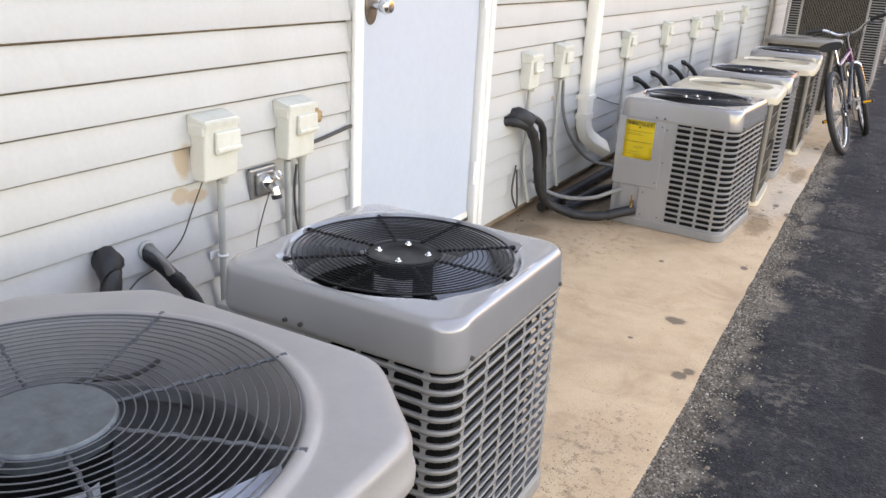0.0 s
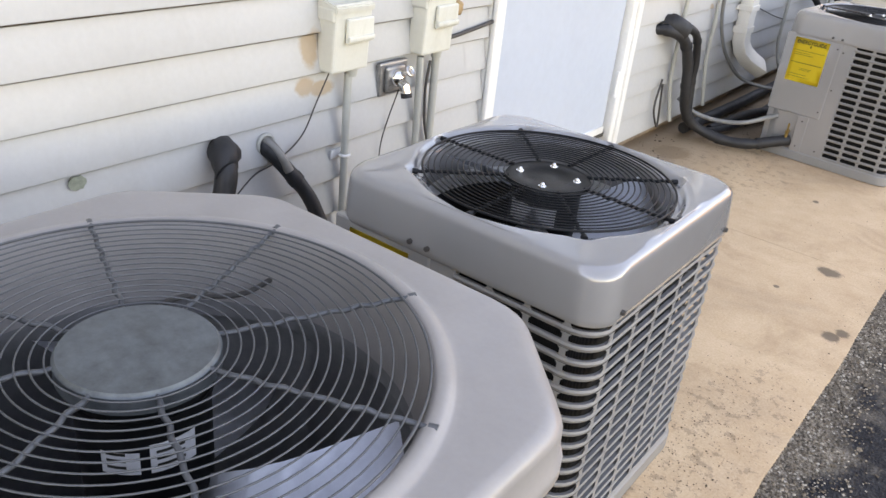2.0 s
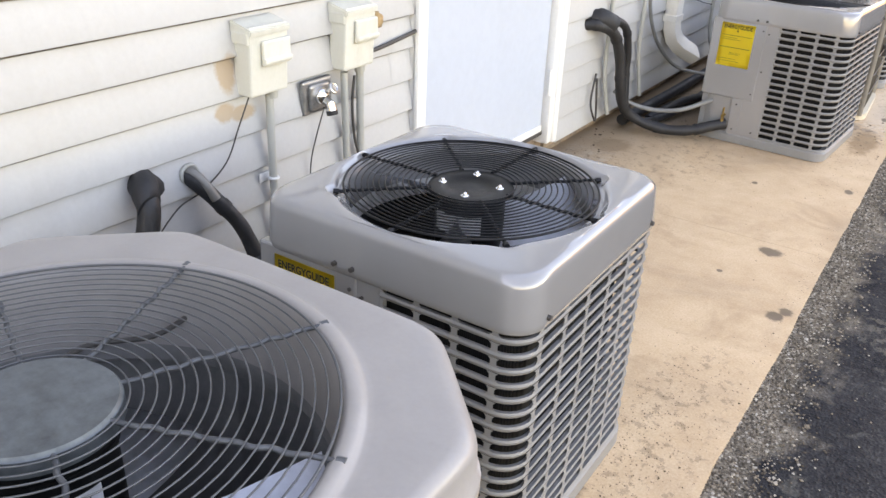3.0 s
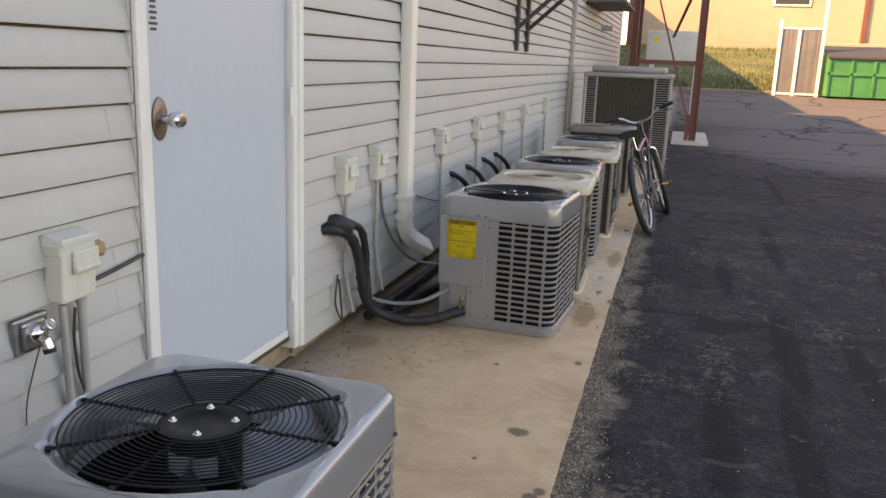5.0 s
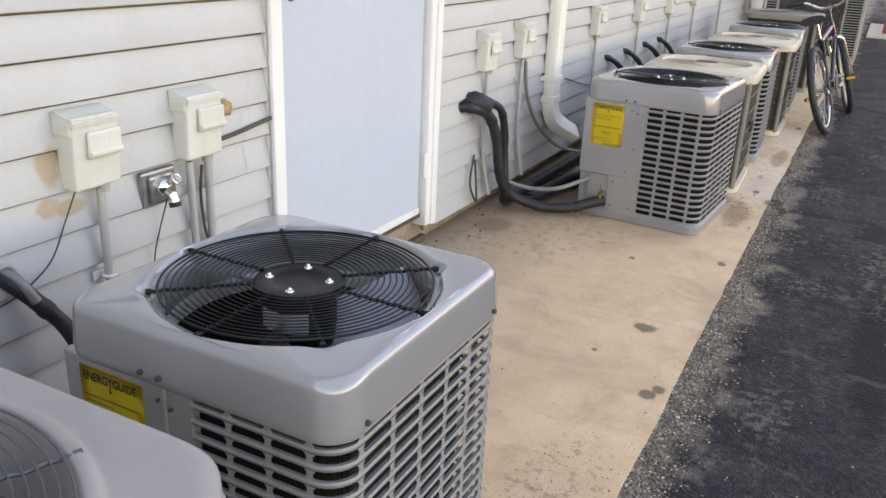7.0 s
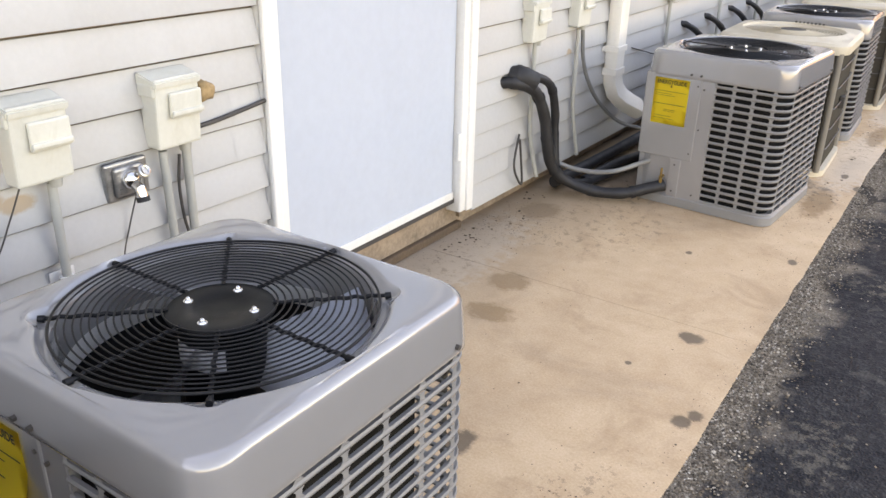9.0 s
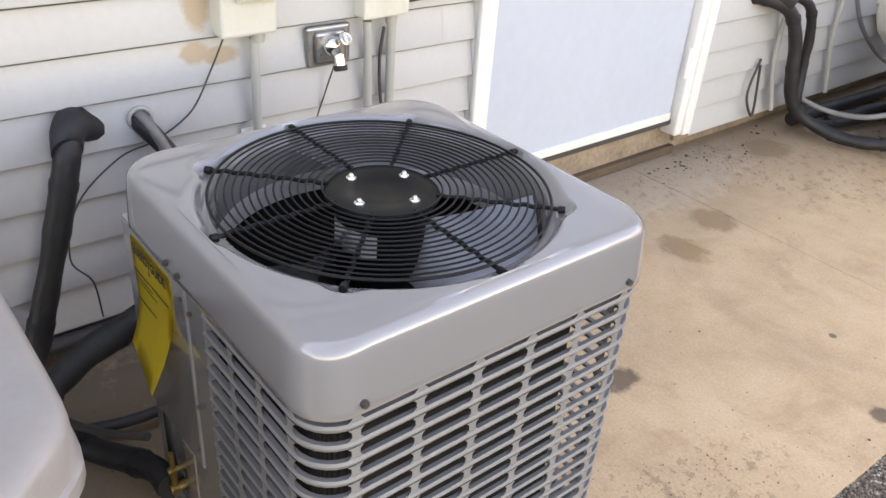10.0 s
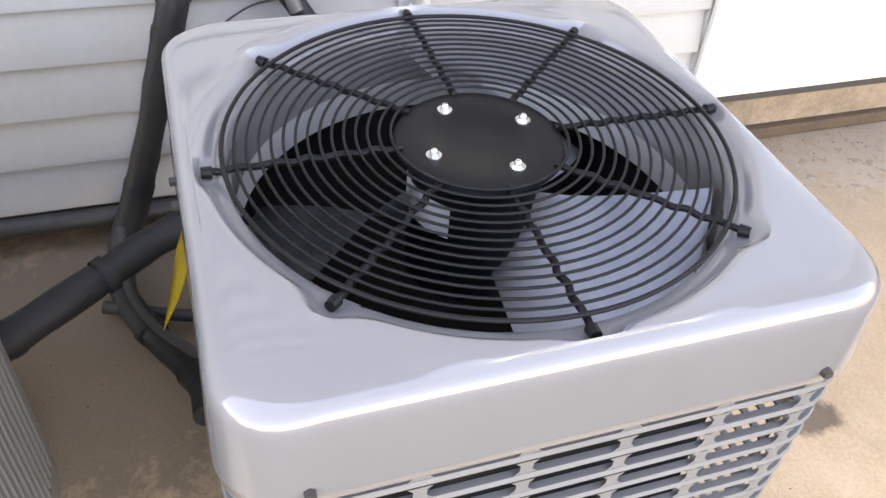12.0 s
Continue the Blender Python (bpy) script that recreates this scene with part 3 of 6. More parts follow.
bm = bmesh.new()
box(bm, -9.5, -1.75, Y0, Y0 + 0.15, -0.1, TOP)
box(bm, -9.5, -1.75, Y1 - 0.2, Y1, -0.1, TOP)
box(bm, -9.6, -9.45, Y0, Y1, -0.1, TOP)
# unseen wing, placed and sized so that its shadow covers the grassy bank
box(bm, -9.6, -3.4, Y1, 47, -0.1, 5.2)
solo("wall_rear", bm, M_SIDING, "plain gray siding on the hidden sides, with an unseen wing added for its shadow", "wall", "structure", None)
bm = bmesh.new()
box(bm, -10.0, -1.30, Y0 - 0.3, Y1 + 0.3, TOP, TOP + 0.16, 0.01)
solo("roof", bm, M_ROOF, "low dark shingled roof with a narrow eave", "roof", "structure", None)


# ---- door ----
def build_door():
    d = thing("door_1", pose(WALL_X, 0, 0), "closed pale blue-white painted steel door in a white frame", "door", kind="structure")
    bm = bmesh.new()
    box(bm, -0.045, 0.000, 2.578, 3.492, 0.158, 2.185, 0.003)
    slab = part("door_leaf", bm, M_DOOR, d, "pale blue-white painted flush steel leaf", None)
    bm = bmesh.new()
    box(bm, 0.000, 0.007, 2.582, 3.488, 0.155, 0.185, 0.002)
    part("door_sweep", bm, M_TRIM, slab, "white metal drip strip", None)
    for y0, y1, z0 in ((2.507, 2.572, 0.19), (3.498, 3.562, 0.10)):
        bm = bmesh.new()
        box(bm, -0.10, 0.012, y0 + (0.03 if y0 < 3 else 0), y1 - (0 if y0 < 3 else 0.03), z0, 2.20, 0.003)
        box(bm, 0.000, 0.034, y0, y1, z0, 2.25, 0.006)
        box(bm, 0.020, 0.044, y0 + (0.0 if y0 < 3 else 0.035), y1 - (0.035 if y0 < 3 else 0.0), z0, 2.25, 0.005)
        part("door_frame", bm, M_TRIM, d, "white painted brick-mould casing, chipped", None)
    bm = bmesh.new()
    box(bm, 0.000, 0.030, 3.562, 3.600, 0.09, 2.25, 0.004)
    part("siding_channel", bm, M_TRIM, d, smooth=None)
    bm = bmesh.new()
    box(bm, -0.10, 0.034, 2.507, 3.600, 2.20, 2.275, 0.006)
    part("head_casing", bm, M_TRIM, d, smooth=None)
    # threshold takes a near-black colour for the shade in the door-bottom gap
    bm = bmesh.new()
    box(bm, -0.14, 0.006, 2.54, 3.56, 0.136, 0.157, 0.003)
    part("threshold", bm, M_CABLE, d, "metal threshold, coloured dark for the shaded gap under the door", None)
    bm = bmesh.new()
    loft(bm, [[(x, 2.655 + r * math.cos(a), 1.125 + 1.75 * r * math.sin(a)) for a in [2 * math.pi * i / 36 for i in range(36)]] for x, r in ((0.0, 0.038), (0.005, 0.037), (0.009, 0.031), (0.010, 0.015))], True)
    knob = part("door_knob", bm, M_KNOBPLATE, slab, "tall tarnished brown knob plate")
    bm = bmesh.new()
    cyl(bm, (0.006, 2.655, 1.125), (0.045, 2.655, 1.125), 0.014, seg=20)
    loft(bm, [[(x, 2.655 + r * math.cos(a), 1.125 + r * math.sin(a)) for a in [2 * math.pi * i / 28 for i in range(28)]] for x, r in ((0.04, 0.012), (0.046, 0.022), (0.060, 0.0275), (0.075, 0.026), (0.083, 0.020), (0.084, 0.012))], True)
    part("knob_ball", bm, M_CHROME, d, "polished steel knob")
    for z in (0.369, 1.148, 1.93):
        bm = bmesh.new()
        cyl(bm, (0.022, 3.497, z - 0.05), (0.022, 3.497, z + 0.05), 0.007, seg=12)
        for zz in (z - 0.05, z + 0.05):
            cyl(bm, (0.022, 3.497, zz - 0.004), (0.022, 3.497, zz + 0.004), 0.0085, seg=12)
        box(bm, 0.011, 0.0145, 3.497, 3.525, z - 0.05, z + 0.05, 0.001)
        part("hinge", bm, M_TRIM, d, "painted butt hinge")
    rng = random.Random(8)
    for i in range(6):
        bm = bmesh.new()
        w = rng.uniform(0.026, 0.042)
        box(bm, 0.0005, 0.0015, 2.645 - w / 2, 2.645 + w / 2, 1.385 + 0.016 * i, 1.393 + 0.016 * i)
        part("notice_line", bm, M_CABLE, slab, smooth=None)
    return d


build_door()


# ---- gray square condensing units ----
def louver_shell(half, r, z0, z1, rows, columns):
    """A stamped steel skin round a square body. columns: (start, end, side) along the way round, side 0..3 or 'corner'."""
    pitch = (z1 - z0) / rows
    slot = pitch * 0.61

    def at(side, u, off):
        k = half - r
        if isinstance(side, tuple):
            c, a = side[1], side[1] * math.pi / 2 - math.pi / 2 + u
            cx, cy = ((k, -k), (k, k), (-k, k), (-k, -k))[c]
            return cx + (r + off) * math.cos(a), cy + (r + off) * math.sin(a)
        h = half + off
        return ((u, -h), (h, u), (-u, h), (-h, -u))[side]

    bm = bmesh.new()
    rib = 0.006
    for side, u0, u1, solid in columns:
        n = 7 if isinstance(side, tuple) else 1
        us = [u0 + (u1 - u0) * i / n for i in range(n + 1)]

        def strip(za, oa, zb, ob, us=us, side=side):
            a = [bm.verts.new((*at(side, u, oa), za)) for u in us]
            b = [bm.verts.new((*at(side, u, ob), zb)) for u in us]
            for i in range(len(us) - 1):
                bm.faces.new((a[i], a[i + 1], b[i + 1], b[i]))

        if solid:
            strip(z0, 0, z1, 0)
            continue
        e = (rib / r) if isinstance(side, tuple) else rib
        w = (0.005 / r) if isinstance(side, tuple) else 0.005
        for k in range(rows):
            zb = z0 + k * pitch
            zs, zt = zb + pitch - slot, zb + pitch
            strip(zb, 0.0, zb + (zs - zb) * 0.6, 0.0035)
            strip(zb + (zs - zb) * 0.6, 0.0035, zs, 0.0015)
            strip(zs, 0.0015, zs - 0.001, -0.006)
            strip(zb + 0.0005, 0.0, zb + 0.002, -0.0025)
            for a, b, d in ((us[0], us[0] + e, 1), (us[-1] - e, us[-1], -1)):
                q = [bm.verts.new((*at(side, u, 0.001), z)) for u, z in ((a, zs), (b, zs), (b, zt), (a, zt))]
                bm.faces.new(q)
                x = b if d > 0 else a
                for zz, s in ((zs, 1), (zt, -1)):
                    t = [bm.verts.new((*at(side, u, 0.001), z)) for u, z in ((x, zz), (x + d * w, zz), (x, zz + s * 0.005))]
                    bm.faces.new(t)
    return bm


def corner(c):
    return ("corner", c)


def build_guard(parent, z, r_in, r_out, rings, spoke_r, spoke_in, phase, wire, mat, dome=0.0, thick=0.0035):
    bm = bmesh.new()
    torus(bm, (0, 0, z), r_out, wire * 1.5, 96, 6)
    g = part("fan_guard", bm, mat, parent, "concentric wire fan guard", 80)
    for i in range(rings - 1):
        rr = r_in + (r_out - r_in) * i / (rings - 1)
        bm = bmesh.new()
        torus(bm, (0, 0, z + dome * (1 - (rr / r_out) ** 2)), rr, wire, 72, 5)
        part("guard_ring", bm, mat, g, smooth=80)
    bm = bmesh.new()
    n = 14
    pts = [(spoke_in + (spoke_r - spoke_in) * i / n, 0.0018 * math.sin(i * 2.6), z - wire - thick * 0.7 + dome * (1 - min(1, (spoke_in + (spoke_r - spoke_in) * i / n) / r_out) ** 2) + 0.0012 * math.cos(i * 2.6)) for i in range(n + 1)]
    tube(bm, pts, thick, 8, 3)
    cyl(bm, (spoke_r - 0.004, 0, z - wire - thick), (spoke_r + 0.006, 0, z - wire - thick + 0.001), 0.0060, 0.0052, 10)
    me = finish("spoke", bm, mat, 60)
    for i in range(8):
        shared("spoke", me, g, pose(0, 0, 0, 0, 0, math.degrees(phase) + 45 * i))
    return g


def build_fan(parent, z, r_hub, r_tip, blades, turn, mat, sweep=62, tilt=0.05):
    bm = bmesh.new()
    cyl(bm, (0, 0, z - 0.035), (0, 0, z + 0.02), r_hub, seg=32)
    hub = part("fan_hub", bm, M_PLATE, parent)
    bm = bmesh.new()
    nr, na = 7, 8
    grid = []
    for i in range(nr + 1):
        f = i / nr
        rr = r_hub * 0.9 + (r_tip - r_hub * 0.9) * f
        span = radians(sweep) * (0.55 + 0.45 * math.sin(min(1, f * 1.15) * math.pi / 2))
        lag = radians(14) * f
        row = []
        for j in range(na + 1):
            g = j / na - 0.5
            a = g * span + lag
            row.append(bm.verts.new((rr * math.cos(a), rr * math.sin(a), z + tilt * g * (0.7 + 0.3 * f) + 0.018 * (g * g) * 2)))
        grid.append(row)
    for a, b in zip(grid, grid[1:]):
        for j in range(na):
            bm.faces.new((a[j], a[j + 1], b[j + 1], b[j]))
    geo = bmesh.ops.solidify(bm, geom=bm.faces[:], thickness=0.002)
    me = finish("fan_blade", bm, mat, 50)
    for i in range(blades):
        shared("fan_blade", me, hub, pose(0, 0, 0, 0, 0, turn + 360 / blades * i))
    return hub


def energy_label(parent, x, y, z, w, h, curl=0.0):
    """A yellow printed sheet on a face that looks towards -y, its top left corner at x, z."""
    bm = bmesh.new()
    nx, nz = 6, 8
    vs = [[bm.verts.new((x + w * i / nx, y - 0.0012 - 0.0022 * abs(noise.noise(Vector((i * 0.7, k * 0.6, 2)))) - curl * max(0, (k + 0.35 * i) / nz - 0.62) ** 1.5 * 3, z - h * k / nz)) for i in range(nx + 1)] for k in range(nz + 1)]
    for a, b in zip(vs, vs[1:]):
        for i in range(nx):
            bm.faces.new((a[i], a[i + 1], b[i + 1], b[i]))
    bmesh.ops.solidify(bm, geom=bm.faces[:], thickness=0.0004)
    sheet = part("energy_label", bm, M_YELLOW, parent, "bright yellow printed paper label", 60)
    yy = y - 0.0042
    turn = Matrix.Translation((x + w / 2, yy, z - 0.024)) @ Matrix.Rotation(math.pi / 2, 4, "X") @ Matrix.Diagonal((1.02, 1.25, 1, 1))
    text_mesh("label_heading", "ENERGYGUIDE", 0.0185, M_INK, sheet, turn)
    bm = bmesh.new()
    vs = [bm.verts.new((x + w / 2 + dx, yy, z - 0.026 - dz)) for dx, dz in ((-0.0015, 0), (0.0015, 0), (0.0015, 0.007), (0.005, 0.007), (0, 0.0125), (-0.005, 0.007), (-0.0015, 0.007))]
    bm.faces.new(vs)
    part("label_arrow", bm, M_INK, sheet, smooth=None)
    rng = random.Random(3)
    rows = [(0.050, 0.9, 0.0006), (0.060, 0.45, 0.0005), (0.067, 0.55, 0.0005), (0.100, 0.9, 0.0009)] + ([] if curl else [(0.122, 0.35, 0.0005), (0.128, 0.30, 0.0005), (0.148, 0.5, 0.0005), (0.158, 0.6, 0.0005)])
    for dz, f, t in rows:
        bm = bmesh.new()
        x0 = x + w * (0.05 if f > 0.6 else rng.choice((0.08, 0.35)))
        box(bm, x0, x0 + w * f if f > 0.6 else x0 + w * f, yy - 0.0003, yy + 0.0003, z - dz * h / 0.18 - t, z - dz * h / 0.18 + t)
        part("label_line", bm, M_INK, sheet, smooth=None)
    return sheet


def build_gray_unit():
    """Square unit with stamped louvers and a rounded cap; its pipes enter the front left corner."""
    u = thing("condensing_unit", pose(-0.727, 1.718, 0), "gray square outdoor condensing unit with black fan guard, yellow label", "air conditioner", "condensing units")
    half, r = 0.288, 0.055
    k = half - r
    cols = [(0, k * i / 3, k * (i + 1) / 3, False) for i in range(3)]
    cols.append((corner(0), 0, math.pi / 2, False))
    for side in (1, 2, 3):
        cols += [(side, -k + 2 * k * i / 5, -k + 2 * k * (i + 1) / 5, False) for i in range(5)]
        cols.append((corner(side), 0, math.pi / 2, side == 3))
    part("louver_panel", louver_shell(half, r, 0.045, 0.573, 18, cols), M_GRILLE, u, "gray stamped steel louvers", 25)
    bm = bmesh.new()
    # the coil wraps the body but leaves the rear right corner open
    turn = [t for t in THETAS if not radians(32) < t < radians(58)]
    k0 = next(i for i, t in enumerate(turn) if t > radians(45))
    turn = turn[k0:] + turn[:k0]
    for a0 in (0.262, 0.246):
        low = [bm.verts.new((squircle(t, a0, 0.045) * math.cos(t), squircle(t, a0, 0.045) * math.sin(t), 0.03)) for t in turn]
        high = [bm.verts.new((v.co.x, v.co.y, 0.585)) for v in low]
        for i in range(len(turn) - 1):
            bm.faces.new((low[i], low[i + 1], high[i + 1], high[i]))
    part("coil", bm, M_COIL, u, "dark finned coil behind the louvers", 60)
    bm = bmesh.new()
    loft(bm, [ring_sq(0.28, 0.0, 0.05), ring_sq(0.294, 0.004, 0.058), ring_sq(0.294, 0.040, 0.058), ring_sq(0.288, 0.047, 0.055), ring_sq(0.25, 0.047, 0.05)], True)
    part("base_pan", bm, M_GRILLE, u, smooth=30)
    # service corner: plain upper panel, recessed valve box below
    bm = bmesh.new()
    box(bm, -0.289, -0.052, -0.2925, -0.272, 0.215, 0.573, 0.005)
    box(bm, -0.140, 0.002, -0.2895, -0.270, 0.045, 0.573, 0.003)
    box(bm, -0.142, -0.094, -0.2915, -0.272, 0.045, 0.2145, 0.003)
    panel = part("service_panel", bm, M_GRAY, u, "plain gray service panel", None)
    bm = bmesh.new()
    box(bm, -0.284, -0.1425, -0.282, -0.24, 0.030, 0.2135, 0.003)
    part("valve_box", bm, M_GRAY, panel, smooth=None)
    for zz, rr in ((0.128, 0.006), (0.085, 0.0095)):
        bm = bmesh.new()
        cyl(bm, (-0.165, -0.278, zz), (-0.165, -0.315, zz), rr, seg=14)
        cyl(bm, (-0.165, -0.300, zz), (-0.165, -0.312, zz), rr * 1.35, seg=6)
        cyl(bm, (-0.165, -0.306, zz), (-0.165, -0.306, zz + 0.04), rr * 0.75, seg=10)
        part("service_valve", bm, M_BRASS, u, "tarnished brass service valve")
    # cap
    R = 0.252
    top = 0.683
    bm = bmesh.new()
    loops = [ring_sq(0.286, 0.570, 0.056), ring_sq(0.2930, 0.566, 0.058), ring_sq(0.2948, 0.569, 0.058), ring_sq(0.2945, 0.580, 0.058), ring_sq(0.2930, 0.605, 0.058), ring_sq(0.2912, 0.635, 0.058), ring_sq(0.2900, 0.647, 0.058)]
    for a in (15, 30, 45, 60, 75):
        q = radians(a)
        loops.append(ring_sq(0.2900 - 0.015 * (1 - math.cos(q)), 0.647 + 0.0195 * math.sin(q), 0.058 + 0.0001 * a))

    def inside(ring, lim):
        """A ring held softly inside a rounded square."""
        out, k = [], 0.0025
        for t, (x, y, z) in zip(THETAS, ring):
            rr, most = math.hypot(x, y), squircle(t, lim, 0.06)
            f = -k * math.log(math.exp(-(rr - 0.25) / k) + math.exp(-(most - 0.25) / k)) + 0.25
            out.append((x * f / rr, y * f / rr, z))
        return out

    outer = ring_sq(0.2750, 0.6667, 0.066)
    brim = inside(ring_c(R + 0.034, 0.6690), 0.2745)
    for f in (0.0, 0.15, 0.35, 0.6, 0.85, 1.0):
        loops.append([(p[0] + (q[0] - p[0]) * f, p[1] + (q[1] - p[1]) * f, p[2] + (q[2] - p[2]) * (1 - (1 - f) ** 2)) for p, q in zip(outer, brim)])
    loops.append(inside(ring_c(R + 0.020, 0.6700, 0.012, 0, 0.10), 0.2738))
    loops += [inside(ring_c(R + 0.016, 0.6688, 0.016, 0, 0.085), 0.2730), inside(ring_c(R + 0.012, 0.6650, 0.017, 0, 0.075), 0.2722), inside(ring_c(R + 0.009, 0.6605, 0.017, 0, 0.065), 0.2714), inside(ring_c(R + 0.004, 0.6580, 0.014, 0, 0.06), 0.2706), ring_c(R - 0.002, 0.6565, 0.006, 0, 0.05), ring_c(R - 0.006, 0.653), ring_c(R - 0.008, top - 0.05), ring_c(R - 0.008, top - 0.10)]
    loft(bm, loops)
    part("cap", bm, M_GRAY, u, "glossy gray rounded top cap", 50)
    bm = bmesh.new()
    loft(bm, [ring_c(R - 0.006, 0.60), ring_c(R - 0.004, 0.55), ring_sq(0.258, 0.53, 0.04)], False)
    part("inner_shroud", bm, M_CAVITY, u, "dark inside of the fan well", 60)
    bm = bmesh.new()
    loft(bm, [ring_c(R - 0.0085, 0.585), ring_c(R - 0.0085, 0.548)])
    part("orifice_ring", bm, M_SHROUD, u)
    for sx, sy in ((0.2955, -0.228), (0.2955, 0.228), (-0.098, -0.2955), (-0.058, -0.2955), (0.228, 0.2955), (-0.228, 0.2955)):
        bm = bmesh.new()
        d = Vector((1, 0, 0)) * math.copysign(1, sx) if abs(sx) > 0.29 else Vector((0, 1, 0)) * math.copysign(1, sy)
        c = Vector((sx, sy, 0.584))
        cyl(bm, c - 0.002 * d, c + 0.005 * d, 0.0055, 0.005, 6)
        part("screw", bm, M_CABLE, u)
    for sx, zz in ((-0.040, 0.53), (-0.066, 0.54), (-0.040, 0.36), (-0.066, 0.25), (-0.118, 0.19), (-0.118, 0.07), (-0.030, 0.07)):
        bm = bmesh.new()
        cyl(bm, (sx, -0.290, zz), (sx, -0.2955, zz), 0.004, seg=6)
        part("screw", bm, M_CABLE, panel)
    # guard, plate with four chrome nuts, motor and fan
    build_guard(u, top - 0.015, 0.088, R - 0.004, 15, R + 0.010, 0.080, 0.0, 0.0016, M_WIRE)
    bm = bmesh.new()
    loft(bm, [[(rr * math.cos(a), rr * math.sin(a), z) for a in [2 * math.pi * i / 48 for i in range(48)]] for rr, z in ((0.083, 0.655), (0.086, 0.659), (0.084, 0.663), (0.078, 0.664), (0.046, 0.664), (0.043, 0.662), (0.010, 0.662))], True)
    plate = part("motor_plate", bm, M_PLATE, u, "black round motor plate")
    for i in range(4):
        a = radians(20 + 90 * i)
        bm = bmesh.new()
        x, y = 0.057 * math.cos(a), 0.057 * math.sin(a)
        cyl(bm, (x, y, 0.662), (x, y, 0.6655), 0.0085, 0.0078, 20)
        cyl(bm, (x, y, 0.665), (x, y, 0.668), 0.0054, seg=6)
        bmesh.ops.create_uvsphere(bm, u_segments=14, v_segments=8, radius=0.0042, matrix=Matrix.Translation((x, y, 0.6685)))
        part("acorn_nut", bm, M_CHROME, plate, "chrome acorn nut")
    bm = bmesh.new()
    cyl(bm, (0, 0, 0.50), (0, 0, 0.662), 0.069, seg=40)
    cyl(bm, (0, 0, 0.645), (0, 0, 0.652), 0.073, seg=40)
    motor = part("fan_motor", bm, M_PLATE, u, "black fan motor")
    bm = bmesh.new()
    n = 10
    rows = [[bm.verts.new((0.0698 * math.cos(a), 0.0698 * math.sin(a), z)) for z in (0.585, 0.625)] for a in [radians(-125 + 8.5 * i) for i in range(n + 1)]]
    for a, b in zip(rows, rows[1:]):
        bm.faces.new((a[0], b[0], b[1], a[1]))
    part("motor_label", bm, M_PAPER, motor, "worn silver rating label")
    build_fan(u, 0.575, 0.045, R - 0.016, 3, 20, M_BLADE, 62, 0.115)
    return u


gray_unit = build_gray_unit()
unit3 = copy_thing(gray_unit, pose(-0.722, 4.652, 0, 0, 0, -4.0) @ Matrix.Diagonal((1.045, 1.045, 1.0, 1)))
unit5 = copy_thing(gray_unit, pose(-0.705, 6.24, 0, 0, 0, 1.5))
unit7 = copy_thing(gray_unit, pose(-0.70, 8.16, 0, 0, 0, 1.0))
for ob in (unit3, unit5, unit7):
    tagged(ob, "gray square outdoor condensing unit in a row on the slab")
tagged(unit3, "gray square outdoor condensing unit turned slightly, with clean yellow label")

for unit, curl in ((gray_unit, 0.03), (unit3, 0.0), (unit5, 0.0), (unit7, 0.0)):
    panel = [o for o in unit.children if o.name.startswith("service_panel")][0]
    energy_label(panel, -0.248, -0.2925, 0.556, 0.147, 0.196, curl)


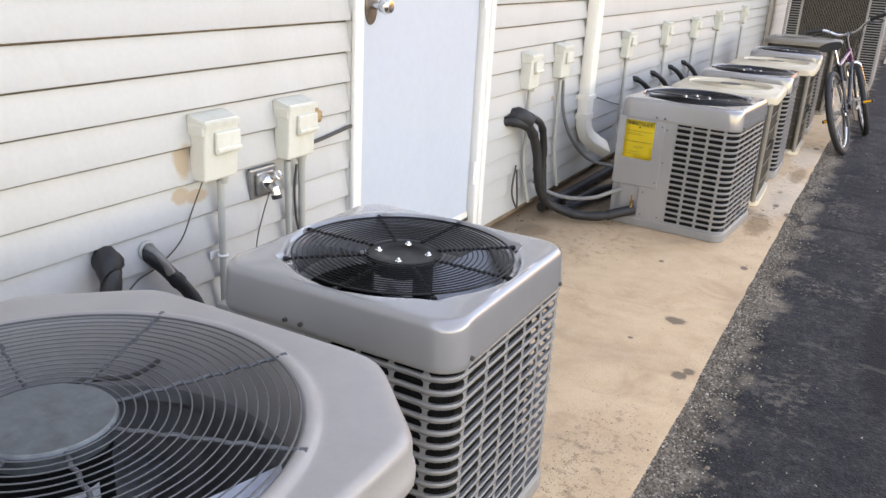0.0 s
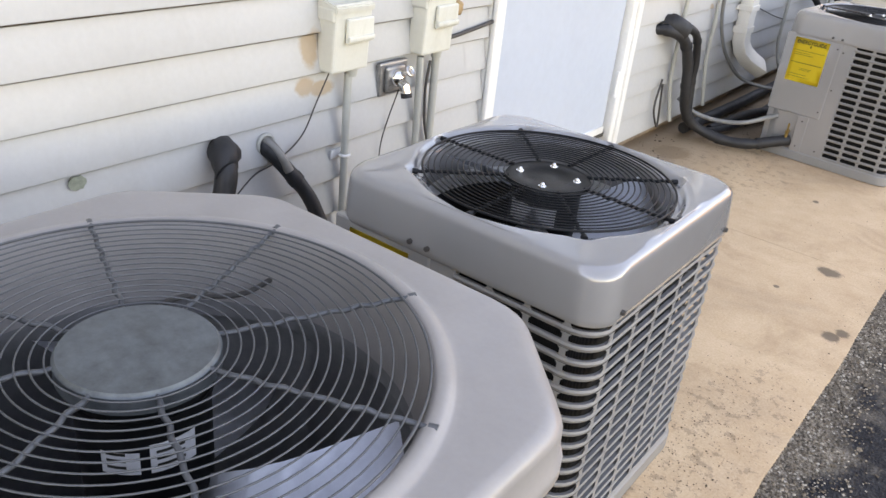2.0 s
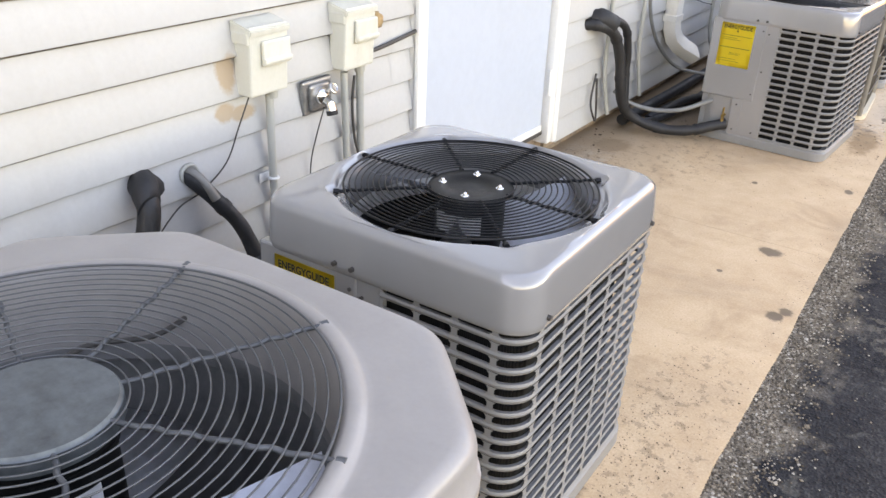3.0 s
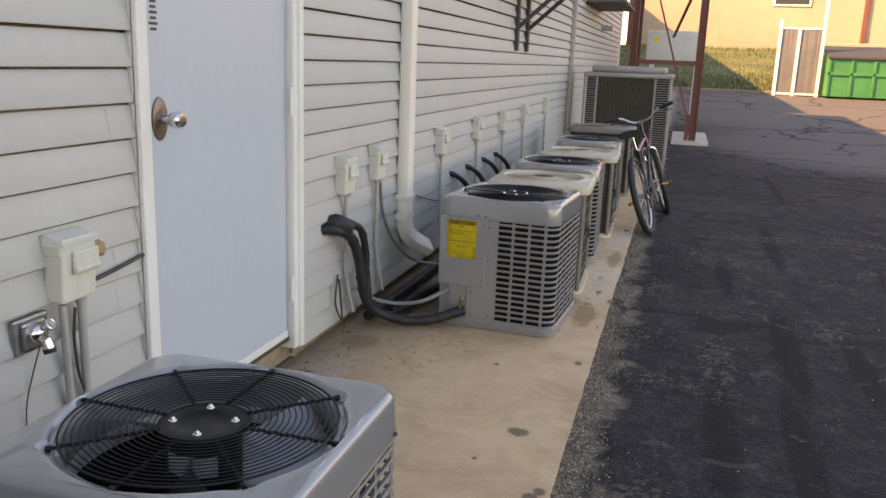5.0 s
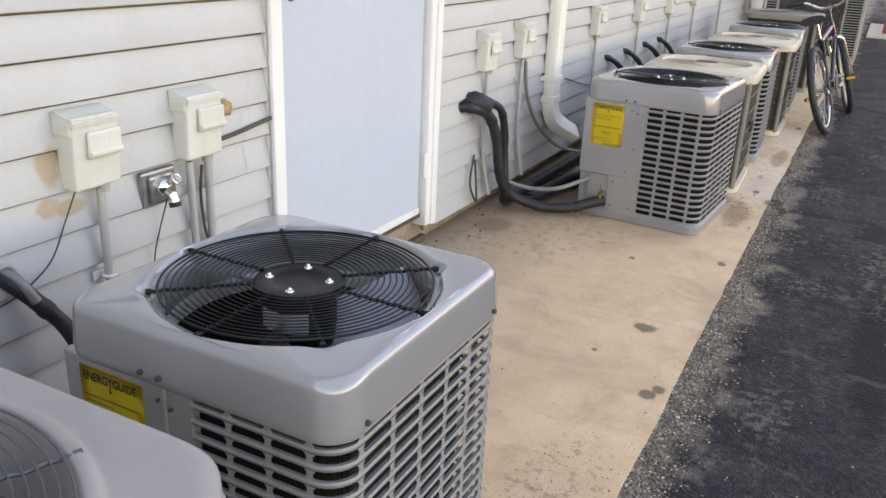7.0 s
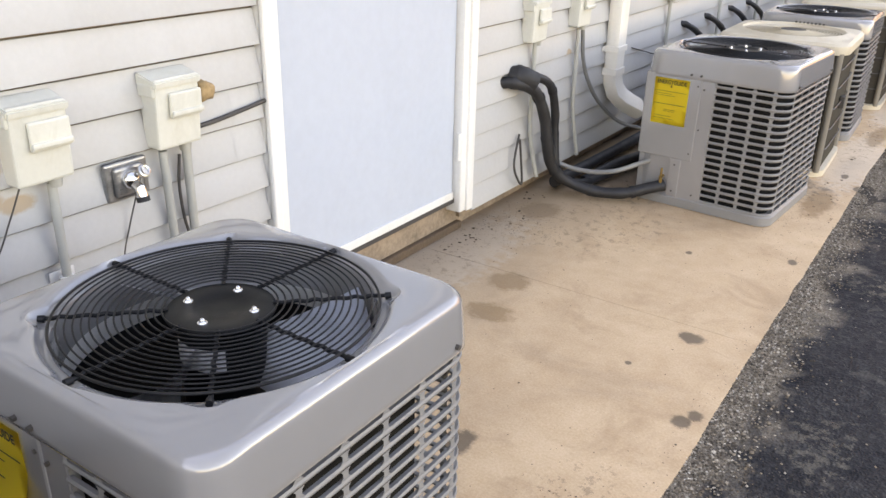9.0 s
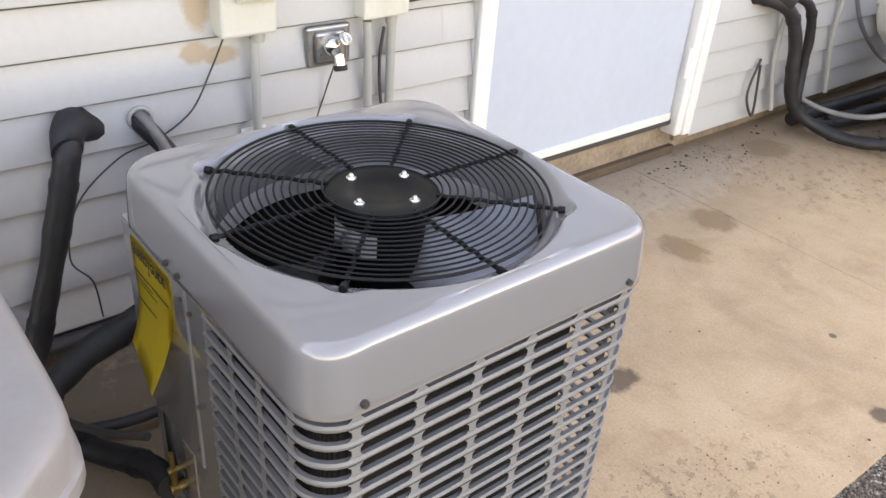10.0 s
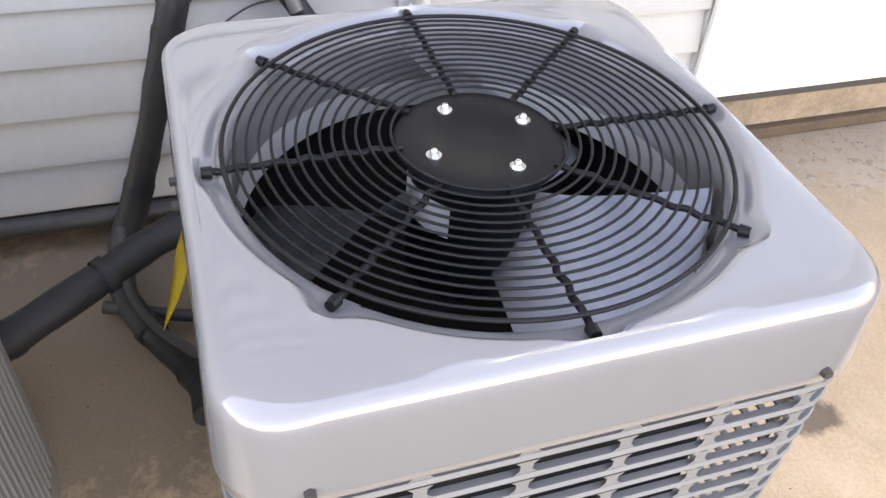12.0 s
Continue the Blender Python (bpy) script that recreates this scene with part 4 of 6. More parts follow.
# ---- wide gray unit with cut corners ----
def build_wide_unit():
    u = thing("condensing_unit", pose(-0.695, 0.795, 0), "wide dusty gray condensing unit with cut corners and ribbed sides", "air conditioner", "condensing units")
    a, R, top = 0.409, 0.324, 0.717
    bm = bmesh.new()
    loops = [ring_sq(a - 0.012, 0.630, 0, 0.168), ring_sq(a - 0.002, 0.628, 0, 0.163), ring_sq(a, 0.632, 0, 0.158), ring_sq(a, 0.650, 0, 0.158), ring_sq(a - 0.003, 0.653, 0, 0.159), ring_sq(a - 0.004, 0.690, 0, 0.159)]
    for q in (15, 30, 45, 60, 75, 90):
        loops.append(ring_sq(a - 0.004 - 0.018 * (1 - math.cos(radians(q))), 0.690 + 0.018 * math.sin(radians(q)), 0, 0.159 + 0.0001 * q))
    loops.append(ring_sq(a - 0.034, 0.7085, 0, 0.173))
    loops += [ring_c(R + 0.034, top - 0.0080), ring_c(R + 0.027, top - 0.0078), ring_c(R + 0.023, top - 0.0065), ring_c(R + 0.019, top - 0.0025), ring_c(R + 0.013, top + 0.000), ring_c(R + 0.006, top + 0.000), ring_c(R + 0.000, top - 0.004), ring_c(R - 0.004, top - 0.012), ring_c(R - 0.008, top - 0.05), ring_c(R - 0.010, top - 0.11), ring_c(R - 0.006, top - 0.14)]
    loft(bm, loops)
    part("cap", bm, M_GRAY_DULL, u, "dusty gray shallow top with a raised rim", 55)
    # ribbed sides, set back under the cap
    b = a - 0.022
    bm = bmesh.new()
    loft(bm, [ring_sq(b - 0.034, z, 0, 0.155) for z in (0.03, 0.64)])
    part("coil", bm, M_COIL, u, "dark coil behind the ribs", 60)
    bm = bmesh.new()
    loft(bm, [ring_sq(b - 0.02, 0.0, 0, 0.16), ring_sq(b - 0.004, 0.004, 0, 0.155), ring_sq(b - 0.004, 0.05, 0, 0.155), ring_sq(b - 0.04, 0.055, 0, 0.155)], True)
    part("base_pan", bm, M_GRAY_DULL, u, smooth=30)
    flat = b - 0.175
    bm = bmesh.new()
    box(bm, -0.0034, 0.0034, -0.007, 0.009, 0.052, 0.625, 0.002, 1)
    slat = finish("rib", bm, M_GRILLE, None)
    for side in range(4):
        m = pose(0, 0, 0, 0, 0, 90 * side)
        bm = bmesh.new()
        for z in (0.056, 0.34, 0.615):
            box(bm, b - 0.024, b - 0.010, -flat, flat, z - 0.008, z + 0.008, 0.003, 1)
        for s in (-1, 1):
            box(bm, b - 0.026, b - 0.006, s * flat - 0.012, s * flat + 0.012, 0.052, 0.625, 0.004, 1)
        bm.transform(m)
        panel = part("side_panel", bm, M_GRILLE, u, "ribbed gray side guard", None)
        n = 24
        for i in range(1, n):
            y = -flat + 2 * flat * i / n
            shared("rib", slat, panel, m @ pose(b - 0.012, y, 0, 0, 0, -90))
        bm = bmesh.new()
        p, q = Vector((b - 0.008, flat, 0)), Vector((flat, b - 0.008, 0))
        mid, d = (p + q) / 2, (q - p)
        mm = Matrix.Translation(mid) @ Matrix.Rotation(math.atan2(d.y, d.x), 4, "Z")
        bmesh.ops.create_cube(bm, size=1, matrix=mm @ Matrix.Translation((0, 0, 0.34)) @ Matrix.Diagonal((d.length, 0.006, 0.586, 1)))
        bm.transform(m)
        part("corner_post", bm, M_GRAY_DULL, u, smooth=None)
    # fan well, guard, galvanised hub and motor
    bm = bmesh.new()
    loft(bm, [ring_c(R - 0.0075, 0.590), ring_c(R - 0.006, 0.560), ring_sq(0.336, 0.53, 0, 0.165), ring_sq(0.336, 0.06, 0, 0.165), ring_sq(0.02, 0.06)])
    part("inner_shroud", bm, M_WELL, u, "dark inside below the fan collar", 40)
    build_guard(u, top + 0.000, 0.094, R - 0.004, 17, R + 0.011, 0.08, math.pi / 8, 0.0012, M_WIRE_GRAY, 0.002, 0.0034)
    bm = bmesh.new()
    loft(bm, [[(r * math.cos(t), r * math.sin(t), z) for t in [2 * math.pi * i / 56 for i in range(56)]] for r, z in ((0.082, 0.694), (0.088, 0.697), (0.088, 0.717), (0.084, 0.722), (0.03, 0.724))], True)
    part("hub_cover", bm, M_GALV, u, "mottled galvanised round hub cover")
    bm = bmesh.new()
    cyl(bm, (0, 0, 0.54), (0, 0, 0.694), 0.074, seg=40)
    cyl(bm, (0, 0, 0.668), (0, 0, 0.676), 0.078, seg=40)
    motor = part("fan_motor", bm, M_PLATE, u, "black fan motor")
    for a0, n, z0, z1, mat in ((-30, 5, 0.606, 0.645, M_PAPER), (-70, 4, 0.606, 0.636, M_PAPER)):
        bm = bmesh.new()
        rows = [[bm.verts.new((0.0752 * math.cos(t), 0.0752 * math.sin(t), z)) for z in (z0, z1)] for t in [radians(a0 + 8 * i) for i in range(n + 1)]]
        for p, q in zip(rows, rows[1:]):
            bm.faces.new((p[0], q[0], q[1], p[1]))
        lab = part("motor_label", bm, mat, motor, "white rating label")
        for k in range(3):
            bm = bmesh.new()
            rows = [[bm.verts.new((0.0757 * math.cos(t), 0.0757 * math.sin(t), z)) for z in (z0 + 0.008 + 0.009 * k, z0 + 0.012 + 0.009 * k)] for t in [radians(a0 + 5 + 8 * i) for i in range(n - 1)]]
            for p, q in zip(rows, rows[1:]):
                bm.faces.new((p[0], q[0], q[1], p[1]))
            part("label_line", bm, M_INK, lab)
    build_fan(u, 0.50, 0.05, R - 0.02, 3, 249, M_BLADE, 66, 0.12)
    bm = bmesh.new()
    tube(bm, [(-0.07, 0.03, 0.68), (-0.14, 0.14, 0.66), (-0.13, 0.24, 0.63), (-0.12, 0.30, 0.64)], 0.0042, 8)
    part("motor_cable", bm, M_CABLE, u, "dark motor lead")
    return u


build_wide_unit()


# ---- older tan-topped units ----
def build_tan_unit(m, cap_mat, body_mat, half, height, label):
    u = thing("condensing_unit", m, label, "air conditioner", "condensing units")
    R = half * 0.80
    bm = bmesh.new()
    h = height
    loft(bm, [ring_sq(half - 0.01, h - 0.055, 0.08), ring_sq(half + 0.004, h - 0.056, 0.085), ring_sq(half + 0.006, h - 0.040, 0.085), ring_sq(half + 0.004, h - 0.018, 0.085), ring_sq(half - 0.010, h - 0.006, 0.08), ring_c(R + 0.035, h - 0.004), ring_c(R + 0.022, h + 0.004), ring_c(R + 0.004, h + 0.006), ring_c(R - 0.004, h - 0.002), ring_c(R - 0.012, h - 0.03), ring_c(R - 0.05, h - 0.045), ring_c(R - 0.055, h - 0.12)])
    part("cap", bm, cap_mat, u, "sun-bleached sheet-steel top", 35)
    bm = bmesh.new()
    loft(bm, [ring_sq(half - 0.022, z, 0.08) for z in (0.03, h - 0.05)])
    part("coil", bm, M_COIL_BROWN, u, "brownish finned coil", 60)
    bm = bmesh.new()
    loft(bm, [ring_sq(half - 0.02, 0, 0.08), ring_sq(half, 0.004, 0.085), ring_sq(half, 0.035, 0.085), ring_sq(half - 0.02, 0.04, 0.08)], True)
    part("base_pan", bm, cap_mat, u, smooth=30)
    for z in (0.14, 0.24, 0.34, 0.44, 0.53):
        bm = bmesh.new()
        pts = ring_sq(half - 0.012, z * h / 0.66, 0.085)
        tube(bm, pts[::4] + [pts[0]], 0.0028, 5, 1, ends=False)
        part("guard_wire", bm, M_WIRE_GRAY, u, "gray coil guard wire")
    for i in range(4):
        bm = bmesh.new()
        k = half - 0.026
        cyl(bm, (k, k - 0.005, 0.03), (k, k - 0.005, h - 0.05), 0.016, seg=12)
        bm.transform(pose(0, 0, 0, 0, 0, 90 * i))
        part("corner_post", bm, body_mat, u)
    bm = bmesh.new()
    box(bm, half - 0.02, half + 0.004, -0.02, 0.02, 0.30, 0.36, 0.004)
    part("nameplate", bm, M_CABLE, u, smooth=None)
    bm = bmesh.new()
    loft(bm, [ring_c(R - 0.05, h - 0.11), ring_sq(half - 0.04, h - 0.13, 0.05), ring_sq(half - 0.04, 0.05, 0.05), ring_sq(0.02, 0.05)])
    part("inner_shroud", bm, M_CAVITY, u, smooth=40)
    build_guard(u, h - 0.006, 0.075, R - 0.01, 12, R + 0.004, 0.06, math.pi / 8, 0.002, cap_mat, 0.012)
    bm = bmesh.new()
    cyl(bm, (0, 0, h - 0.12), (0, 0, h + 0.004), 0.065, 0.06, 28)
    part("fan_motor", bm, M_CABLE, u)
    build_fan(u, h - 0.10, 0.04, R - 0.06, 3, 10, M_BLADE, 66)
    for i in range(8):
        bm = bmesh.new()
        y = -0.07 + 0.02 * i
        box(bm, R - 0.02, R - 0.014, y - 0.005, y + 0.005, h + 0.006, h + 0.016, 0.001, 1)
        bm.transform(pose(0, 0, 0, 0, 0, 80))
        part("guard_clip", bm, M_CABLE, u, smooth=None)
    return u


build_tan_unit(pose(-0.70, 5.44, 0, 0, 0, 2), M_TAN, M_BROWNUNIT, 0.30, 0.655, "older condensing unit with bleached tan top and brown coil")
build_tan_unit(pose(-0.675, 7.16, 0, 0, 0, 1), M_TAN, M_BROWNUNIT, 0.30, 0.655, "older condensing unit with tan top between gray units")
build_tan_unit(pose(-0.72, 9.45, 0, 0, 0, 0), M_BROWNUNIT, M_BROWNUNIT, 0.34, 0.70, "brown-gray older condensing unit beside the bicycle")


# ---- large unit at the end of the row ----
def build_large_unit():
    u = thing("large_condensing_unit", pose(-0.635, 12.05, 0), "tall gray-green condensing unit with dark mesh front", "air conditioner", "condensing units")
    hx, hy, H = 0.555, 0.46, 1.24
    bm = bmesh.new()
    box(bm, -hx, hx, -hy, hy, 0.0, 0.09, 0.012)
    part("base_pan", bm, M_GRAY_DULL, u, smooth=None)
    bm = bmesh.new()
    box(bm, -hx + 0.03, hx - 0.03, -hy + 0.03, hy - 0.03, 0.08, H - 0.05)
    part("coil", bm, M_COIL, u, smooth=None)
    bm = bmesh.new()
    box(bm, -hx - 0.02, hx + 0.02, -hy - 0.02, hy + 0.02, H - 0.06, H, 0.02, 3)
    box(bm, -hx + 0.07, hx - 0.07, -hy + 0.07, hy - 0.07, H, H + 0.09, 0.035, 3)
    part("cap", bm, M_GRAY_DULL, u, "raised gray top", 40)
    for x in (-hx, -hx + 0.16, hx - 0.20, hx - 0.012):
        bm = bmesh.new()
        box(bm, x - 0.012, x + 0.012, -hy - 0.006, -hy + 0.03, 0.08, H - 0.05, 0.004, 1)
        part("front_post", bm, M_GRAY_DULL, u, smooth=None)
    bm = bmesh.new()
    box(bm, -0.002, 0.002, -0.006, 0.004, 0.09, H - 0.06)
    bar = finish("mesh_bar", bm, M_BROWNUNIT, None)
    for i in range(40):
        x = -hx + 0.18 + (2 * hx - 0.40) * i / 39
        shared("mesh_bar", bar, u, pose(x, -hy + 0.012, 0))
    bm = bmesh.new()
    box(bm, -0.085, 0.085, -0.006, 0.008, -0.006, 0.006, 0.002, 1)
    lv = finish("louver", bm, M_GRILLE, None)
    for i in range(36):
        z = 0.11 + (H - 0.19) * i / 35
        shared("louver", lv, u, pose(hx - 0.106, -hy - 0.001, z))
        shared("louver", lv, u, pose(-hx + 0.08, -hy - 0.001, z) @ Matrix.Diagonal((0.8, 1, 1, 1)))
    bm = bmesh.new()
    box(bm, -0.006, 0.008, -hy + 0.03, hy - 0.03, -0.006, 0.006, 0.002, 1)
    lv = finish("louver", bm, M_GRILLE, None)
    for i in range(36):
        shared("louver", lv, u, pose(hx - 0.004, 0, 0.11 + (H - 0.19) * i / 35))
    for y in (-hy + 0.012, hy - 0.012):
        bm = bmesh.new()
        box(bm, hx - 0.024, hx + 0.006, y - 0.02, y + 0.02, 0.08, H - 0.05, 0.004, 1)
        part("side_post", bm, M_GRAY_DULL, u, smooth=None)
    return u


build_large_unit()


# ---- switch boxes, conduits and hoses on the wall ----
def build_switch_box(y, z, w, h, d, label, worn=False):
    b = thing("switch_box", pose(WALL_X + 0.012, y, z), label, "electrical box", "switch boxes")
    bm = bmesh.new()
    box(bm, 0, d, 0, w, 0.012, h - 0.012, 0.006)
    for v in bm.verts:
        if v.co.z < 0.03 and v.co.x > d * 0.5:
            v.co.x -= 0.008
    body = part("box_body", bm, M_BOX, b, "aged cream plastic body", None)
    bm = bmesh.new()
    vs = [bm.verts.new(v) for v in ((0, -0.004, h - 0.030), (d + 0.004, -0.004, h - 0.034), (d + 0.006, -0.004, h - 0.018), (0, -0.004, h), (0, w + 0.004, h - 0.030), (d + 0.004, w + 0.004, h - 0.034), (d + 0.006, w + 0.004, h - 0.018), (0, w + 0.004, h))]
    for f in ((0, 1, 2, 3), (7, 6, 5, 4), (0, 4, 5, 1), (1, 5, 6, 2), (2, 6, 7, 3), (3, 7, 4, 0)):
        bm.faces.new([vs[i] for i in f])
    bmesh.ops.bevel(bm, geom=bm.edges[:], offset=0.003, segments=2, affect="EDGES")
    part("lid", bm, M_BOX, b, "sloped rain lid", None)
    bm = bmesh.new()
    box(bm, d - 0.002, d + 0.010, w * 0.26, w * 0.985, h * 0.44, h * 0.76, 0.005)
    box(bm, d + 0.002, d + 0.016, w * 0.26, w * 0.985, h * 0.47, h * 0.54, 0.004)
    part("pull_handle", bm, M_BOX, b, smooth=None)
    bm = bmesh.new()
    box(bm, 0.004, d - 0.004, -0.006, 0.003, h * 0.72, h * 0.88, 0.004)
    part("hinge_lug", bm, M_BOX, body, smooth=None)
    bm = bmesh.new()
    cyl(bm, (d * 0.5, w * 0.72, 0.016), (d * 0.5, w * 0.72, -0.008), 0.017, 0.014, 14)
    part("conduit_hub", bm, M_CONDUIT, b)
    return b


BOX = (0.126, 0.192, 0.062)
build_switch_box(1.784, 0.680, *BOX, "cream plastic switch box with rust wash beside it")
build_switch_box(2.129, 0.678, *BOX, "cream plastic switch box next to the door frame")
for y, z in ((3.955, 0.688), (4.380, 0.703), (5.56, 0.716), (6.54, 0.734), (7.495, 0.734), (8.45, 0.757), (9.80, 0.768)):
    build_switch_box(y, z, *BOX, "small cream plastic switch box on the siding")


def wall_run(name, pts, r, mat, label, category, lump=0.0, seg=10):
    bm = bmesh.new()
    tube(bm, pts, r, seg, 6, lump)
    return solo(name, bm, mat, label, category, smooth=60)


XW = WALL_X + 0.03
wall_run("conduit", [(XW + 0.01, 1.868, 0.68), (XW + 0.01, 1.866, 0.55), (XW + 0.012, 1.862, 0.30), (XW + 0.02, 1.85, 0.12), (XW + 0.12, 1.83, 0.09)], 0.0105, M_CONDUIT, "gray plastic conduit dropping from the switch box", "conduit")
wall_run("conduit", [(XW + 0.01, 2.155, 0.68), (XW + 0.01, 2.160, 0.45), (XW + 0.014, 2.165, 0.12), (XW + 0.10, 2.12, 0.06)], 0.0105, M_CONDUIT, "gray plastic conduit beside the hose bib", "conduit")
wall_run("conduit", [(XW + 0.012, 2.222, 0.68), (XW + 0.012, 2.222, 0.5), (XW + 0.012, 2.224, 0.2), (XW + 0.04, 2.22, 0.05)], 0.0115, M_CONDUIT, "pale conduit running down to the slab", "conduit")
wall_run("cable", [(XW + 0.006, 2.205, 0.66), (XW + 0.004, 2.196, 0.58), (XW + 0.008, 2.20, 0.48), (XW + 0.012, 2.222, 0.40)], 0.004, M_CABLE, "thin black cable looped behind a conduit", "cable")
wall_run("cable", [(WALL_X + 0.030, 2.250, 0.712), (WALL_X + 0.030, 2.33, 0.716), (WALL_X + 0.030, 2.44, 0.728), (WALL_X + 0.030, 2.506, 0.736)], 0.006, M_CABLE, "dark cable from the box to the door frame", "cable")
wall_run("cable", [(XW + 0.01, 1.80, 0.69), (XW, 1.77, 0.62), (XW, 1.72, 0.54), (XW - 0.004, 1.64, 0.49), (XW, 1.56, 0.47), (XW + 0.02, 1.46, 0.40), (XW + 0.05, 1.42, 0.30), (XW + 0.03, 1.46, 0.22), (XW + 0.02, 1.47, 0.12)], 0.0019, M_CABLE, "thin dark thermostat wire hanging loose", "cable")
wall_run("cable", [(XW + 0.01, 2.07, 0.60), (XW, 2.045, 0.52), (XW, 2.02, 0.45), (XW, 2.015, 0.36), (XW + 0.02, 1.99, 0.2)], 0.0019, M_CABLE, "thin dark wire below the hose bib", "cable")


def build_hose_bib():
    h = thing("hose_bib", pose(WALL_X + 0.014, 2.014, 0.588), "chrome wall faucet in a square metal plate", "faucet")
    bm = bmesh.new()
    box(bm, 0, 0.016, -0.014, 0.102, -0.002, 0.092, 0.007, 3)
    box(bm, 0.014, 0.026, 0.004, 0.084, 0.008, 0.082, 0.009, 3)
    part("back_plate", bm, M_BIBPLATE, h, "square dull chrome plate", None)
    bm = bmesh.new()
    bmesh.ops.create_uvsphere(bm, u_segments=20, v_segments=12, radius=0.024, matrix=Matrix.Translation((0.026, 0.044, 0.048)))
    cyl(bm, (0.02, 0.044, 0.048), (0.060, 0.044, 0.030), 0.013, seg=16)
    cyl(bm, (0.056, 0.044, 0.034), (0.064, 0.044, 0.012), 0.014, seg=16)
    part("spout", bm, M_CHROME, h, "chrome spout")
    bm = bmesh.new()
    cyl(bm, (0.063, 0.044, 0.014), (0.066, 0.044, 0.002), 0.0155, seg=16)
    part("hose_thread", bm, M_RUBBER, h, "dark hose end")
    bm = bmesh.new()
    cyl(bm, (0.03, 0.05, 0.055), (0.055, 0.062, 0.070), 0.006, seg=12)
    torus(bm, (0.056, 0.062, 0.070), 0.012, 0.0045, 20, 8, Matrix.Rotation(radians(60), 3, "Y").to_4x4())
    cyl(bm, (0.053, 0.061, 0.068), (0.059, 0.064, 0.072), 0.012, seg=10)
    part("handle_wheel", bm, M_STEEL, h, "small round handle")


build_hose_bib()


def lump_thing(name, pts, r, mat, label, category):
    ob = wall_run(name, pts, r, mat, label, category, 0.16, 14)
    way = smooth_path(pts, 6)
    for i in range(5, len(way) - 3, 9):
        bm = bmesh.new()
        d = (way[i + 1] - way[i - 1]).normalized()
        cyl(bm, way[i] - d * 0.009, way[i] + d * 0.009, r * 1.10, r * 1.08, 14, False)
        part("tape_band", bm, M_RUBBER, ob, smooth=60)
    return ob


# line sets between wall and units
lump_thing("line_set", [(WALL_X, 1.48, 0.550), (-1.405, 1.465, 0.555), (-1.375, 1.448, 0.51), (-1.368, 1.395, 0.34), (-1.362, 1.330, 0.15), (-1.335, 1.290, 0.065), (-1.24, 1.285, 0.035), (-1.12, 1.335, 0.035), (-1.03, 1.380, 0.055), (-0.955, 1.402, 0.080), (-0.900, 1.408, 0.085)], 0.025, M_FOAM, "thick black foam-covered refrigerant pipe", "pipe")
bm = bmesh.new()
cuff = []
for x, yc, zc, r, flap in ((0.014, 1.486, 0.556, 0.036, 0.034), (0.020, 1.484, 0.556, 0.036, 0.030), (0.034, 1.476, 0.558, 0.035, 0.012), (0.052, 1.466, 0.556, 0.034, 0.002), (0.070, 1.458, 0.545, 0.032, 0.0), (0.080, 1.452, 0.528, 0.030, 0.0)):
    ring = []
    for i in range(24):
        a = 2 * math.pi * i / 24
        out = r + flap * max(0, math.cos(a + 0.55)) ** 6
        ring.append(Vector((WALL_X + x + 0.012 * math.sin(a) * (x > 0.05), yc + out * math.cos(a), zc + out * math.sin(a))))
    cuff.append(ring)
loft(bm, cuff, True)
solo("pipe_boot", bm, M_RUBBER, "black rubber boot where the pipe enters the siding", "pipe boot", smooth=50)
lump_thing("line_set", [(-1.33, 1.72, 0.30), (-1.27, 1.62, 0.245), (-1.205, 1.47, 0.225), (-1.175, 1.37, 0.21), (-1.11, 1.265, 0.195), (-1.05, 1.165, 0.18), (-1.02, 1.115, 0.17)], 0.028, M_FOAM, "frayed black pipe wrap running to the next unit", "pipe")
lump_thing("line_set", [(WALL_X - 0.01, 1.612, 0.54), (-1.425, 1.620, 0.525), (-1.398, 1.652, 0.475), (-1.365, 1.695, 0.40), (-1.335, 1.718, 0.305)], 0.0195, M_FOAM, "frayed black pipe wrap hanging from a wall hole", "pipe")
bm = bmesh.new()
tube(bm, [(WALL_X + 0.0, 1.612, 0.548), (-1.425, 1.618, 0.545), (-1.40, 1.632, 0.515), (-1.385, 1.645, 0.48)], 0.012, 10, 5)
solo("pipe_end", bm, M_TAPE, "taped silver pipe beside frayed wrap", "pipe", smooth=60)
bm = bmesh.new()
torus(bm, (WALL_X + 0.018, 1.616, 0.54), 0.023, 0.005, 24, 8, Matrix.Rotation(math.pi / 2, 3, "Y").to_4x4())
solo("wall_grommet", bm, M_CONDUIT, "ragged gray sealant ring round a pipe hole", "sealant", smooth=60)
wall_run("wall_pipe", [(-1.43, -2.4, 0.062), (-1.425, 0.2, 0.066), (-1.425, 1.2, 0.072), (-1.43, 2.35, 0.06)], 0.020, M_DARKMETAL, "grimy gray pipe lying along the foot of the wall", "pipe", 0.05)
wall_run("cable", [(-1.30, 1.30, 0.14), (-1.20, 1.30, 0.09), (-1.08, 1.34, 0.11), (-0.965, 1.40, 0.155)], 0.008, M_CABLE, "dark copper line to the service valve", "pipe")
wall_run("whip", [(-1.30, 1.95, 0.06), (-1.2, 1.7, 0.03), (-1.15, 1.45, 0.035), (-1.22, 1.25, 0.03)], 0.012, M_DARKMETAL, "gray flexible conduit lying on the slab", "conduit")

